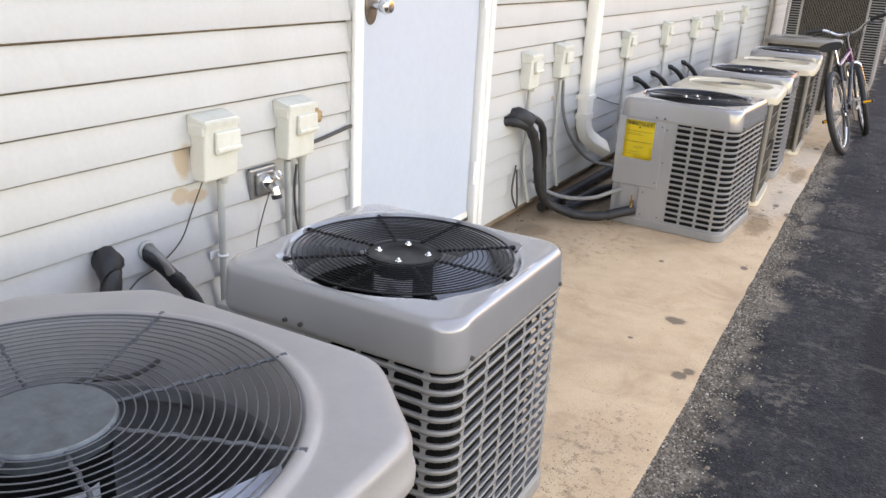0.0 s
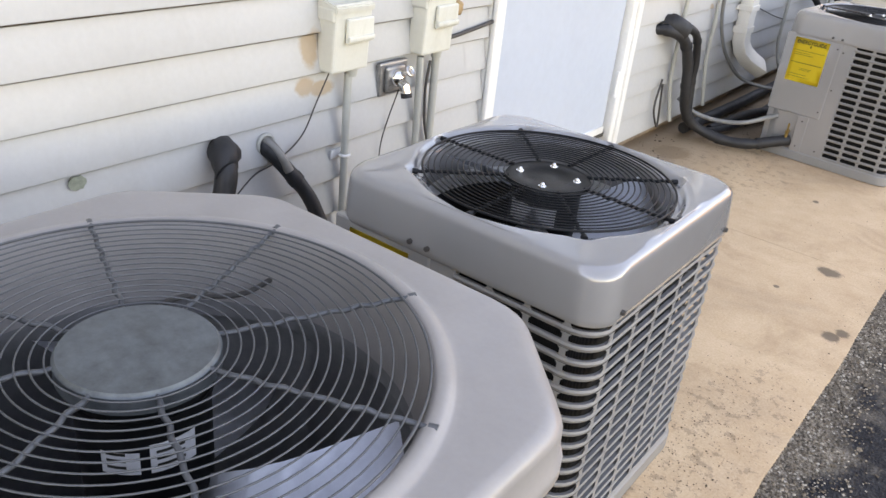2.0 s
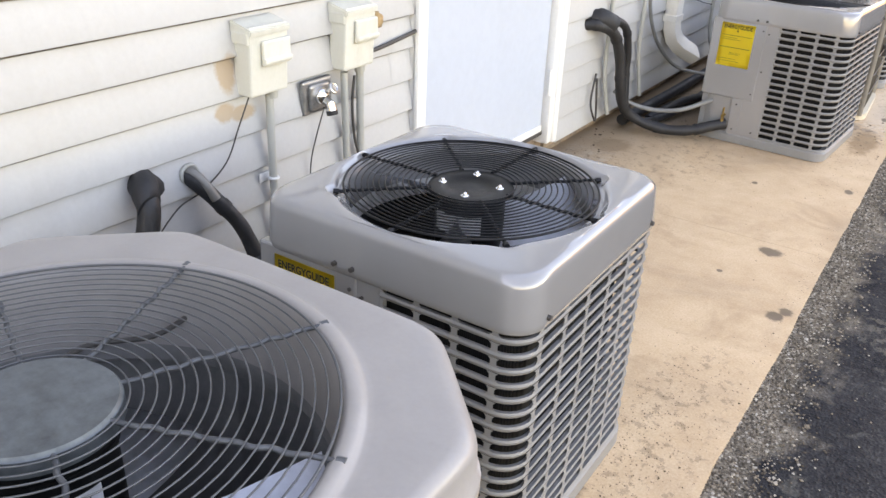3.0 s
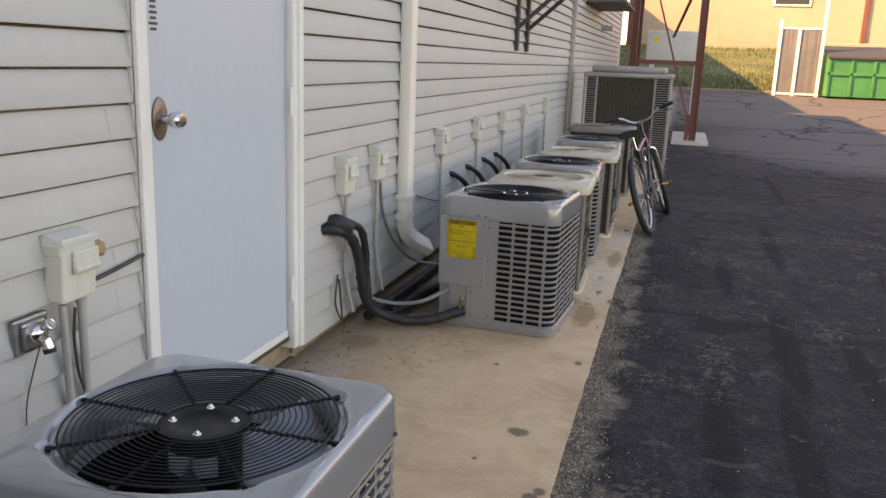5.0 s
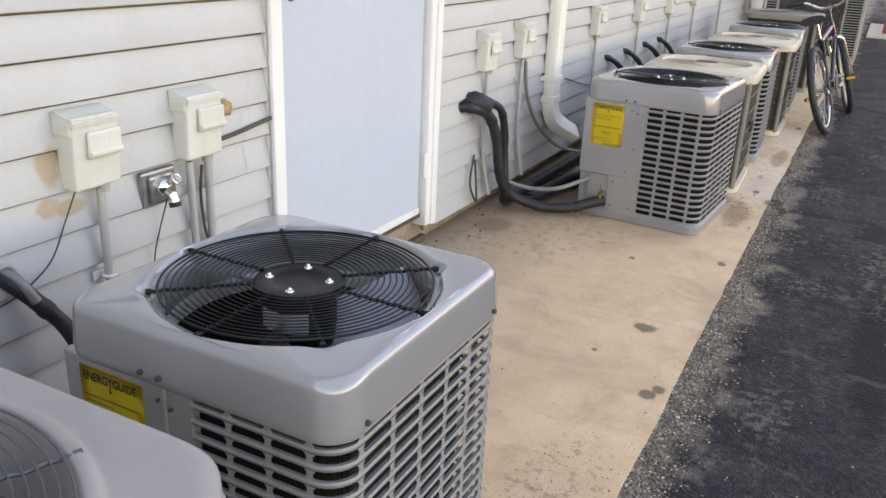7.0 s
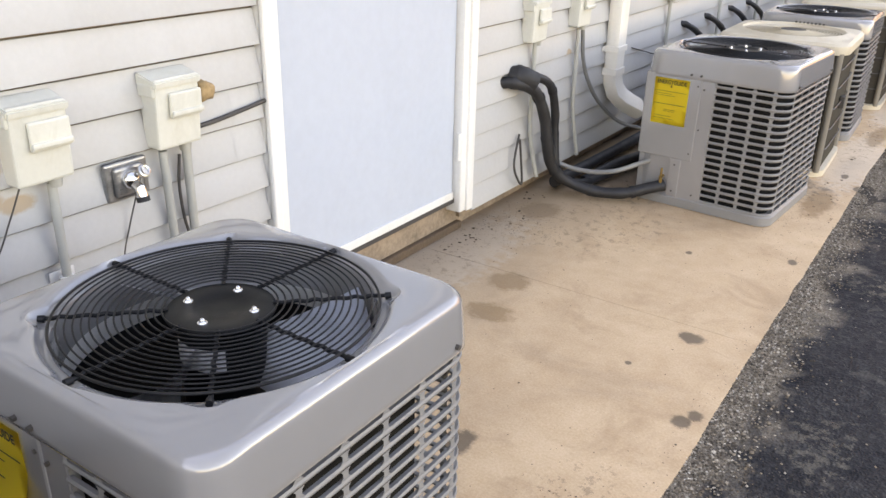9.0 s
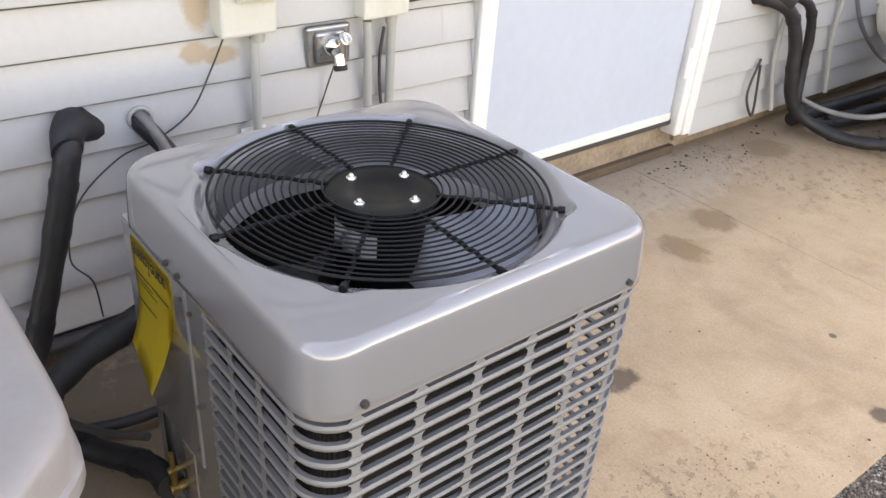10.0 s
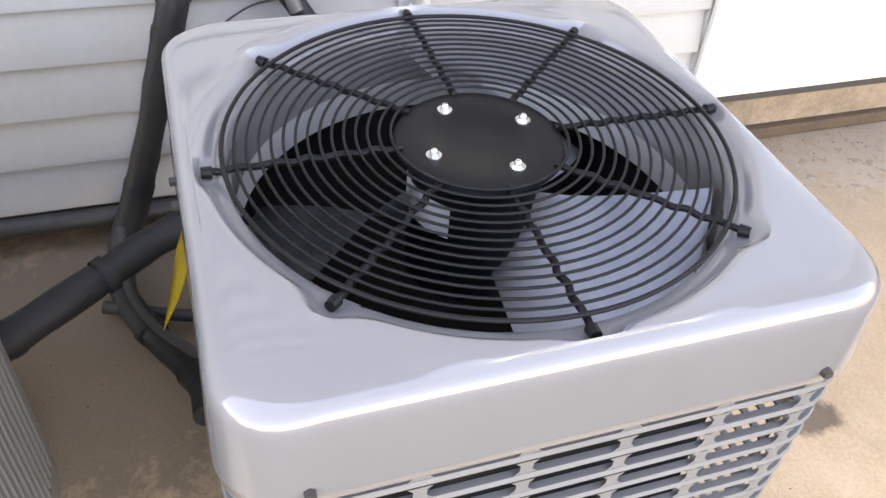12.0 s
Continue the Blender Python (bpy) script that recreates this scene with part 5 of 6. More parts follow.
lump_thing("line_set", [(WALL_X, 3.83, 0.555), (-1.40, 3.86, 0.555), (-1.365, 3.96, 0.51), (-1.350, 4.03, 0.40), (-1.34, 4.06, 0.27), (-1.33, 4.10, 0.16), (-1.285, 4.16, 0.085), (-1.16, 4.21, 0.045), (-1.04, 4.255, 0.05), (-0.965, 4.315, 0.070), (-0.905, 4.365, 0.085)], 0.025, M_FOAM, "thick black foam-covered pipe curving to a unit", "pipe")
lump_thing("line_set", [(WALL_X, 3.92, 0.575), (-1.39, 3.96, 0.57), (-1.36, 4.08, 0.52), (-1.36, 4.15, 0.40), (-1.36, 4.17, 0.26), (-1.34, 4.17, 0.13), (-1.29, 4.22, 0.06), (-1.24, 4.36, 0.04), (-1.2, 4.7, 0.04), (-1.2, 5.2, 0.05)], 0.019, M_FOAM, "black foam-covered pipe strapped along the wall", "pipe")
lump_thing("pipe_joint", [(WALL_X + 0.01, 3.88, 0.57), (-1.40, 3.90, 0.575), (-1.37, 3.95, 0.55)], 0.044, M_RUBBER, "lumpy black tape round two pipes", "pipe wrap")
wall_run("whip", [(-1.40, 4.15, 0.20), (-1.33, 4.19, 0.145), (-1.22, 4.22, 0.125), (-1.10, 4.25, 0.14), (-1.02, 4.33, 0.17), (-0.965, 4.42, 0.19)], 0.0105, M_WHIP, "gray ribbed flexible conduit curving to the unit", "conduit")
wall_run("cable", [(-1.42, 3.95, 0.32), (-1.41, 3.90, 0.2), (-1.40, 3.93, 0.12), (-1.405, 3.97, 0.11), (-1.41, 3.94, 0.30)], 0.005, M_CABLE, "loop of dark cable hanging on the siding", "cable")
for y, d in ((4.025, 0.0), (4.44, 0.03)):
    wall_run("conduit", [(XW + 0.008, y + 0.01, 0.70), (XW + 0.008, y + 0.01, 0.5), (XW + 0.01, y + 0.015, 0.30 + d), (XW + 0.03, y + 0.06, 0.10)], 0.010, M_CONDUIT, "gray conduit below a switch box", "conduit")
wall_run("whip", [(XW + 0.012, 4.485, 0.70), (XW + 0.01, 4.52, 0.56), (XW + 0.01, 4.60, 0.44), (XW + 0.02, 4.72, 0.32), (XW + 0.06, 4.90, 0.19), (XW + 0.16, 5.02, 0.14), (XW + 0.3, 5.1, 0.14)], 0.0095, M_WHIP, "gray flexible conduit looping under the downspout", "conduit")
wall_run("cable", [(XW, 5.15, 0.52), (XW, 5.45, 0.45), (XW + 0.01, 5.6, 0.42)], 0.003, M_CABLE, "thin wire sagging along the siding", "cable")
wall_run("line_set", [(-1.36, 4.2, 0.05), (-1.34, 4.7, 0.05), (-1.33, 5.3, 0.05), (-1.33, 7.0, 0.05)], 0.027, M_FOAM, "black wrapped pipe lying along the wall", "pipe", 0.12, 12)
wall_run("line_set", [(-1.28, 4.35, 0.035), (-1.2, 4.6, 0.08), (-1.15, 4.9, 0.06), (-1.1, 5.2, 0.05)], 0.022, M_FOAM, "black pipe lying on dirt behind a unit", "pipe", 0.15, 12)
for y in (5.96, 6.40, 6.92, 7.36):
    lump_thing("line_set", [(WALL_X, y, 0.555), (-1.42, y + 0.03, 0.545), (-1.38, y + 0.11, 0.50), (-1.345, y + 0.19, 0.42), (-1.32, y + 0.24, 0.28), (-1.27, y + 0.25, 0.08), (-1.2, y + 0.2, 0.04)], 0.018, M_FOAM, "short black wrapped pipe leaving the siding", "pipe")
for y in (5.64, 6.62, 7.575, 8.53, 9.88):
    wall_run("conduit", [(XW + 0.008, y, 0.74), (XW + 0.008, y, 0.5), (XW + 0.012, y + 0.01, 0.25), (XW + 0.06, y + 0.05, 0.08)], 0.010, M_CONDUIT, "gray conduit below a switch box", "conduit")


# ---- downspout and upper pipes ----
def build_downspout():
    d = thing("downspout", pose(WALL_X + 0.015, 4.868, 0), "white square metal downspout with a kicked-out shoe", "downspout")
    bm = bmesh.new()
    w, t = 0.052, 0.062
    path = [((0.038, 0), TOP), ((0.038, 0), 0.62), ((0.038, 0), 0.45), ((0.040, 0.004), 0.395), ((0.048, 0.026), 0.345), ((0.066, 0.070), 0.300), ((0.095, 0.125), 0.262), ((0.125, 0.185), 0.228)]
    loops = []
    for i, ((x, y), z) in enumerate(path):
        p = Vector((x, y, z))
        nxt = Vector((*path[min(i + 1, len(path) - 1)][0], path[min(i + 1, len(path) - 1)][1]))
        prv = Vector((*path[max(i - 1, 0)][0], path[max(i - 1, 0)][1]))
        dn = (nxt - prv).normalized()
        side = Vector((0, 1, 0))
        side = (side - dn * side.dot(dn)).normalized()
        f = dn.cross(side)
        prof = []
        for k in range(20):
            a = 2 * math.pi * (k + 0.5) / 20
            q = 1 / (abs(math.cos(a)) ** 6 + abs(math.sin(a)) ** 6) ** (1 / 6)
            prof.append(p + side * (w * q * math.cos(a)) + f * (0.036 * q * math.sin(a)))
        loops.append(prof)
    inner = [[q + (sum(lp, Vector()) / len(lp) - q) * 0.07 for q in lp] for lp in loops]
    loft(bm, loops + inner[::-1])
    part("pipe", bm, M_GUTTER, d, "white square pipe", 35)
    for z in (0.56, 1.95):
        bm = bmesh.new()
        box(bm, -0.002, 0.078, -w - 0.003, w + 0.003, z - 0.015, z + 0.015, 0.003)
        box(bm, -0.002, 0.003, -w - 0.025, w + 0.025, z - 0.012, z + 0.012, 0.001)
        part("strap", bm, M_GUTTER, d, "white strap", None)
    bm = bmesh.new()
    box(bm, 0.0, 0.0765, -w - 0.002, w + 0.002, 0.43, 0.465, 0.002)
    part("joint", bm, M_GUTTER, d, smooth=None)


build_downspout()

bm = bmesh.new()
box(bm, WALL_X + 0.016, WALL_X + 0.075, 11.78, 11.87, 0.03, TOP, 0.012)
solo("vertical_duct", bm, M_DUCT, "narrow beige line-cover running up the siding", "pipe", smooth=None)
wall_run("vent_pipe", [(WALL_X, 15.9, 1.98), (WALL_X + 0.1, 15.9, 1.98), (WALL_X + 0.2, 15.9, 1.975)], 0.05, M_STEEL, "short metal vent pipe out of the siding", "vent")


def build_bracket(y):
    b = thing("shelf_bracket", pose(WALL_X + 0.016, y, 0), "dark painted steel wall bracket under a board shelf", "bracket", "shelf brackets")
    bm = bmesh.new()
    box(bm, 0, 0.035, -0.035, 0.035, 1.43, 2.10, 0.003)
    part("upright", bm, M_DARKMETAL, b, smooth=None)
    bm = bmesh.new()
    box(bm, 0, 0.62, -0.02, 0.02, 2.06, 2.10, 0.003)
    part("arm", bm, M_DARKMETAL, b, smooth=None)
    bm = bmesh.new()
    m = Matrix.Translation((0.27, 0, 1.86)) @ Matrix.Rotation(radians(-42), 4, "Y")
    bmesh.ops.create_cube(bm, size=1, matrix=m @ Matrix.Diagonal((0.70, 0.035, 0.035, 1)))
    part("brace", bm, M_DARKMETAL, b, smooth=None)


for y in (8.0, 8.5):
    build_bracket(y)
for y0, y1, z in ((7.85, 8.65, 2.11), (13.2, 15.4, 2.24)):
    bm = bmesh.new()
    box(bm, WALL_X + 0.018, WALL_X + 0.60, y0, y1, z, z + 0.05, 0.005)
    solo("wall_shelf", bm, M_WOODBOARD, "weathered dark board shelf fixed to the siding", "shelf", smooth=None)


# ---- bicycle ----
def build_bicycle():
    b = thing("bicycle", pose(-0.02, 7.74, -0.006, 0, -19.0, -6.0), "old mountain bicycle leaning on the units", "bicycle")
    R = 0.325

    def wheel(y, turn):
        bm = bmesh.new()
        m = Matrix.Rotation(math.pi / 2, 3, "Y").to_4x4()
        torus(bm, (0, 0, 0), R - 0.024, 0.024, 56, 10, m)
        root = part("wheel", bm, M_RUBBER, b, "black knobbly tyre on a silver rim")
        root.matrix_basis = pose(0, y, R, 0, 0, turn)
        bm = bmesh.new()
        torus(bm, (0, 0, 0), R - 0.052, 0.010, 56, 8, m)
        part("rim", bm, M_STEEL, root, "silver rim")
        bm = bmesh.new()
        cyl(bm, (-0.05, 0, 0), (0.05, 0, 0), 0.016, seg=14)
        part("hub", bm, M_STEEL, root)
        bm = bmesh.new()
        for i in range(28):
            a = 2 * math.pi * i / 28
            e = a + (0.25 if i % 2 else -0.25)
            cyl(bm, ((-1) ** i * 0.025, 0.016 * math.cos(e), 0.016 * math.sin(e)), (0, (R - 0.056) * math.cos(a), (R - 0.056) * math.sin(a)), 0.0012, seg=4, caps=False)
        tagged(part("spokes", bm, M_STEEL, root, "thin steel spokes"), kind="stuff")
        return root

    wheel(-0.46, 0)
    fw = wheel(0.58, 14)
    bb, seat, head, head_l = (0, -0.03, 0.29), (0, -0.22, 0.74), (0, 0.36, 0.78), (0, 0.40, 0.66)
    for nm, p, q, r, mat in (("down_tube", head_l, bb, 0.017, M_BLACKFRAME), ("top_tube", (0, 0.37, 0.75), (0, -0.19, 0.66), 0.015, M_PURPLE), ("seat_tube", bb, (0, -0.20, 0.69), 0.015, M_BLACKFRAME), ("head_tube", head, head_l, 0.019, M_PURPLE), ("seat_post", (0, -0.20, 0.69), (0, -0.235, 0.82), 0.0125, M_CHROME)):
        bm = bmesh.new()
        cyl(bm, p, q, r, seg=14)
        part(nm, bm, mat, b)
    for s in (-1, 1):
        for nm, p, q in (("chain_stay", (s * 0.03, -0.05, 0.29), (s * 0.058, -0.46, R)), ("seat_stay", (s * 0.02, -0.195, 0.67), (s * 0.058, -0.46, R))):
            bm = bmesh.new()
            cyl(bm, p, q, 0.009, seg=10)
            part(nm, bm, M_BLACKFRAME, b, "black stay")
        bm = bmesh.new()
        tube(bm, [(s * 0.02, 0.40, 0.655), (s * 0.055, 0.415, 0.63), (s * 0.058, 0.48, 0.50), (s * 0.056, 0.58, R)], 0.013, 10)
        part("fork_blade", bm, M_CHROME, b, "chrome fork blade")
    bm = bmesh.new()
    cyl(bm, head, (0, 0.35, 0.88), 0.012, seg=12)
    cyl(bm, (0, 0.35, 0.87), (0, 0.43, 0.90), 0.014, seg=12)
    part("stem", bm, M_BLACKFRAME, b)
    bm = bmesh.new()
    tube(bm, [(-0.30, 0.36, 0.99), (-0.18, 0.40, 0.975), (-0.08, 0.43, 0.91), (0, 0.435, 0.90), (0.08, 0.43, 0.91), (0.18, 0.40, 0.975), (0.30, 0.36, 0.99)], 0.011, 10)
    bar = part("handlebar", bm, M_STEEL, b, "riser handlebar")
    for s in (-1, 1):
        bm = bmesh.new()
        tube(bm, [(s * 0.19, 0.397, 0.977), (s * 0.25, 0.378, 0.985), (s * 0.315, 0.355, 0.991)], 0.0165, 12, 3)
        part("grip", bm, M_RUBBER, bar, "black rubber grip")
        bm = bmesh.new()
        tube(bm, [(s * 0.17, 0.41, 0.955), (s * 0.21, 0.45, 0.945), (s * 0.28, 0.455, 0.94)], 0.005, 8, 3)
        part("brake_lever", bm, M_BLACKFRAME, bar)
    bm = bmesh.new()
    rows = []
    for i in range(9):
        f = i / 8
        w = 0.075 * (1 - f) ** 0.8 + 0.018
        y = -0.36 + 0.27 * f
        rows.append([(x * w, y, 0.835 + 0.02 * (1 - x * x) - 0.028 * (abs(x) > 0.9) + 0.012 * (1 - f) ** 2) for x in (-1, -0.8, -0.4, 0, 0.4, 0.8, 1, 0.5, -0.5)])
        rows[-1][-2] = (0.5 * w, y, 0.800)
        rows[-1][-1] = (-0.5 * w, y, 0.800)
    loft(bm, rows, True)
    part("saddle", bm, M_RUBBER, b, "black padded saddle", 60)
    bm = bmesh.new()
    cyl(bm, (0.045, -0.03, 0.29), (0.050, -0.03, 0.29), 0.088, seg=32)
    torus(bm, (0.0475, -0.03, 0.29), 0.088, 0.004, 36, 6, Matrix.Rotation(math.pi / 2, 3, "Y").to_4x4())
    part("chainring", bm, M_DARKMETAL, b)
    bm = bmesh.new()
    for z in (0.085, -0.085):
        tube(bm, [(0.0475, -0.03, 0.29 + z), (0.05, -0.25, 0.31 + z * 0.7), (0.05, -0.46, R + z * 0.42)], 0.004, 6, 3)
    part("chain", bm, M_CABLE, b)
    for s, dz, dy in ((1, 0.04, 0.165), (-1, -0.04, -0.165)):
        bm = bmesh.new()
        cyl(bm, (s * 0.055, -0.03, 0.29), (s * 0.07, -0.03 + dy, 0.29 + dz), 0.010, 0.008, 10)
        arm = part("crank_arm", bm, M_STEEL, b)
        bm = bmesh.new()
        box(bm, s * 0.125 - 0.045, s * 0.125 + 0.045, -0.03 + dy - 0.032, -0.03 + dy + 0.032, 0.278 + dz, 0.302 + dz, 0.004)
        ped = part("pedal", bm, M_RUBBER, arm, "black platform pedal", None)
        for k in (-1, 1):
            bm = bmesh.new()
            yy = -0.03 + dy + k * 0.0335
            box(bm, s * 0.125 - 0.030, s * 0.125 + 0.030, yy - 0.002, yy + 0.002, 0.281 + dz, 0.299 + dz, 0.002)
            part("pedal_reflector", bm, M_AMBER, arm, "amber reflector", None)
    bm = bmesh.new()
    torus(bm, (0.04, -0.46, R), 0.035, 0.008, 24, 6, Matrix.Rotation(math.pi / 2, 3, "Y").to_4x4())
    box(bm, 0.05, 0.07, -0.48, -0.44, R - 0.12, R - 0.03, 0.006)
    part("derailleur", bm, M_DARKMETAL, b, smooth=None)
    bm = bmesh.new()
    tube(bm, [(0.0, 0.36, 0.93), (0.05, 0.46, 0.86), (0.02, 0.45, 0.74), (0, 0.41, 0.68)], 0.003, 6)
    tube(bm, [(0.06, 0.42, 0.93), (0.10, 0.50, 0.88), (0.03, 0.40, 0.72), (0.02, 0.1, 0.62)], 0.003, 6)
    part("brake_cables", bm, M_CABLE, b)


build_bicycle()


# ---- red steel stair frame ----
def beam(bm, p, q, w, d):
    p, q = Vector(p), Vector(q)
    m = Matrix.Translation((p + q) / 2) @ (q - p).to_track_quat("Z", "Y").to_matrix().to_4x4()
    bmesh.ops.create_cube(bm, size=1, matrix=m @ Matrix.Diagonal((w, d, (q - p).length, 1)))
    return bm


def build_frame():
    f = thing("steel_frame", pose(0, 16.0, 0), "red-brown painted steel stair frame with cross braces", "steel frame")
    for x, z0 in ((-0.86, 0.0), (0.31, 0.06)):
        for y in (0.0, 1.3):
            bm = bmesh.new()
            for s in (-1, 1):
                beam(bm, (x + s * 0.055, y, z0), (x + s * 0.055, y, 4.4), 0.012, 0.13)
            beam(bm, (x, y, z0), (x, y, 4.4), 0.11, 0.012)
            part("post", bm, M_RUSTRED, f, smooth=None)
    for y in (0.0, 1.3):
        for z in (1.42, 3.6):
            bm = bmesh.new()
            beam(bm, (-0.81, y, z), (0.26, y, z), 0.075, 0.075)
            part("cross_beam", bm, M_RUSTRED, f, smooth=None)
        bm = bmesh.new()
        beam(bm, (0.24, y, 0.28), (-0.80, y, 3.5), 0.06, 0.02)
        part("brace", bm, M_RUSTRED, f, smooth=None)
    bm = bmesh.new()
    beam(bm, (0.20, 0.02, 2.9), (-0.2, 1.28, 1.9), 0.05, 0.02)
    part("brace", bm, M_RUSTRED, f, smooth=None)
    bm = bmesh.new()
    beam(bm, (0.20, -0.02, 0.06), (0.20, -0.02, 0.52), 0.07, 0.03)
    part("gusset", bm, M_RUSTRED, f, smooth=None)
    bm = bmesh.new()
    box(bm, -1.1, 0.7, -0.3, 1.7, 4.4, 4.55, 0.01)
    part("landing", bm, M_DARKMETAL, f, smooth=None)


build_frame()
bm = bmesh.new()
box(bm, -0.05, 0.60, 15.72, 18.2, -0.2, 0.05, 0.012)
solo("footing", bm, M_PALE, "pale concrete footing under the steel frame", "footing", "structure", None)
bm = bmesh.new()
box(bm, -0.75, 0.42, 18.6, 19.3, 1.46, 2.08, 0.03, 3)
box(bm, -0.66, -0.58, 18.66, 19.24, 0.0, 1.48)
box(bm, 0.25, 0.33, 18.66, 19.24, 0.0, 1.48)
tank = solo("white_cabinet", bm, M_BEIGE, "off-white metal cabinet on legs behind the steel frame", "cabinet", smooth=40)
bm = bmesh.new()
box(bm, -0.62, -0.5, 18.594, 18.599, 1.86, 1.95)
lab = part("cabinet_label", bm, M_YELLOW, tank, "yellow sticker", None)


# ---- far side of the lot ----
def build_lawn():
    bm = bmesh.new()
    xs = [-14 + i for i in range(0, 61, 2)]
    ys = [31.5, 32.2, 33.5, 35, 37, 39, 41, 43, 46]
    def h(x, y):
        t = min(1, max(0, (y - 31.5) / 11))
        return 0.60 + 1.75 * t ** 0.8 + 0.07 * noise.noise(Vector((x * 0.5, y * 0.5, 0)))
    vs = [[bm.verts.new((x, y, h(x, y) if y > 31.6 else 0.57)) for x in xs] for y in ys]
    for a, b in zip(vs, vs[1:]):
        for i in range(len(xs) - 1):
            bm.faces.new((a[i], a[i + 1], b[i + 1], b[i]))
    solo("lawn", bm, M_GRASS, "green grassy bank beyond the lot", "grass", "structure", 60)
    rng = random.Random(5)
    verts, faces = [], []
    for i in range(9000):
        x, y = rng.uniform(-3, 9), rng.uniform(31.6, 43) if rng.random() < 0.7 else rng.uniform(31.5, 34)
        z = h(x, y) - 0.02
        g = rng.uniform(0.06, 0.16) * (1.5 if y < 32.6 else 1)
        a, w = rng.uniform(0, 6.28), rng.uniform(0.01, 0.03)
        dx, dy = w * math.cos(a), w * math.sin(a)
        lx, ly = rng.gauss(0, 0.05), rng.gauss(0, 0.05)
        k = len(verts)
        verts += [(x - dx, y - dy, z), (x + dx, y + dy, z), (x + lx, y + ly, z + g)]
        faces.append((k, k + 1, k + 2))
    me = bpy.data.meshes.new("grass")
    me.from_pydata(verts, [], faces)
    me.materials.append(M_BLADES)
    tagged(new("grass", me), "uneven tufts of green grass", "grass", kind="stuff")


build_lawn()
bm = bmesh.new()
box(bm, -12, 40, 31.2, 31.5, -0.1, 0.66, 0.03)
solo("kerb", bm, M_FOUND, "pale concrete kerb along the grass", "kerb", "structure", None)


def build_far_building():
    f = thing("far_building", pose(0, 47, 0), "long tan stucco building in low sunlight", "building", kind="structure")
    bm = bmesh.new()
    box(bm, -3.0, 45, 0, 10, 1.5, 9.0)
    part("wall", bm, M_STUCCO, f, "tan stucco wall", None)
    for x in (-3.0, 8.5, 15.0, 24):
        bm = bmesh.new()
        box(bm, x - 0.12, x + 0.12, -0.12, 0.0, 1.5, 9.0, 0.02)
        part("pilaster", bm, M_RUSTRED, f, "brown downpipe", None)
    bm = bmesh.new()
    box(bm, -3.3, 45.3, -0.4, 10.4, 9.0, 9.35, 0.04)
    part("roof", bm, M_ROOF, f, smooth=None)
    for x in (5.0, 12.0, 18.5, 28):
        bm = bmesh.new()
        box(bm, x - 0.9, x + 0.9, -0.06, 0.0, 4.6, 5.9)
        w = part("window", bm, M_WHITEPOST, f, "white window frame", None)
        bm = bmesh.new()
        box(bm, x - 0.8, x + 0.8, -0.075, -0.055, 4.7, 5.8)
        part("pane", bm, M_CAVITY, w, smooth=None)


build_far_building()


def build_fence():
    f = thing("fence", pose(0, 29.6, 0.52), "gray board enclosure gate between white posts", "fence")
    for x, h in ((2.93, 2.45), (3.50, 2.2), (4.22, 3.6)):
        bm = bmesh.new()
        box(bm, x - 0.05, x + 0.05, -0.05, 0.05, 0.0, h, 0.008)
        part("post", bm, M_WHITEPOST, f, "white post", None)
    bm = bmesh.new()
    box(bm, -0.062, 0.062, -0.012, 0.012, 0.12, 2.18, 0.004, 1)
    me = finish("board", bm, M_FENCE, None)
    for i in range(4):
        shared("board", me, f, pose(3.05 + 0.132 * i, 0, 0))
    for i in range(5):
        shared("board", me, f, pose(3.61 + 0.132 * i, 0, 0))
    for z in (0.12, 2.18):
        bm = bmesh.new()
        box(bm, 2.95, 4.22, -0.03, 0.03, z - 0.03, z + 0.03, 0.004)
        part("rail", bm, M_WHITEPOST, f, smooth=None)


build_fence()


def build_dumpster():
    d = thing("dumpster", pose(5.4, 29.9, 0.53), "green steel dumpster with a slanted dark lid", "dumpster")
    bm = bmesh.new()
    prof = [(-0.75, 0.08), (-0.75, 1.25), (0.75, 1.6), (0.75, 0.08)]
    loft(bm, [[(-1.0, y, z) for y, z in prof], [(1.0, y, z) for y, z in prof]], True)
    bmesh.ops.bevel(bm, geom=bm.edges[:], offset=0.02, segments=1, affect="EDGES")
    part("body", bm, M_GREEN, d, "green painted steel body", None)
    for x in (-0.95, -0.3, 0.35, 0.95):
        bm = bmesh.new()
        box(bm, x - 0.04, x + 0.04, -0.80, -0.74, 0.1, 1.22, 0.01)
        part("rib", bm, M_GREEN, d, smooth=None)
    bm = bmesh.new()
    box(bm, -1.02, 1.02, -0.80, -0.74, 0.75, 0.84, 0.01)
    part("fork_rail", bm, M_GREEN, d, smooth=None)
    bm = bmesh.new()
    loft(bm, [[(-1.03, -0.82, 1.26), (-1.03, 0.78, 1.63), (-1.03, 0.78, 1.69), (-1.03, -0.82, 1.32)], [(1.03, -0.82, 1.26), (1.03, 0.78, 1.63), (1.03, 0.78, 1.69), (1.03, -0.82, 1.32)]], True)
    part("lid", bm, M_CABLE, d, "dark plastic lid", None)


build_dumpster()
bm = bmesh.new()
box(bm, 4.3, 12, 31.6, 31.75, 0.5, 2.35, 0.02)
box(bm, 6.75, 6.9, 28.7, 31.6, 0.5, 2.35, 0.02)
solo("enclosure_wall", bm, M_STUCCO, "low tan masonry wall round the dumpster", "wall", "structure", None)


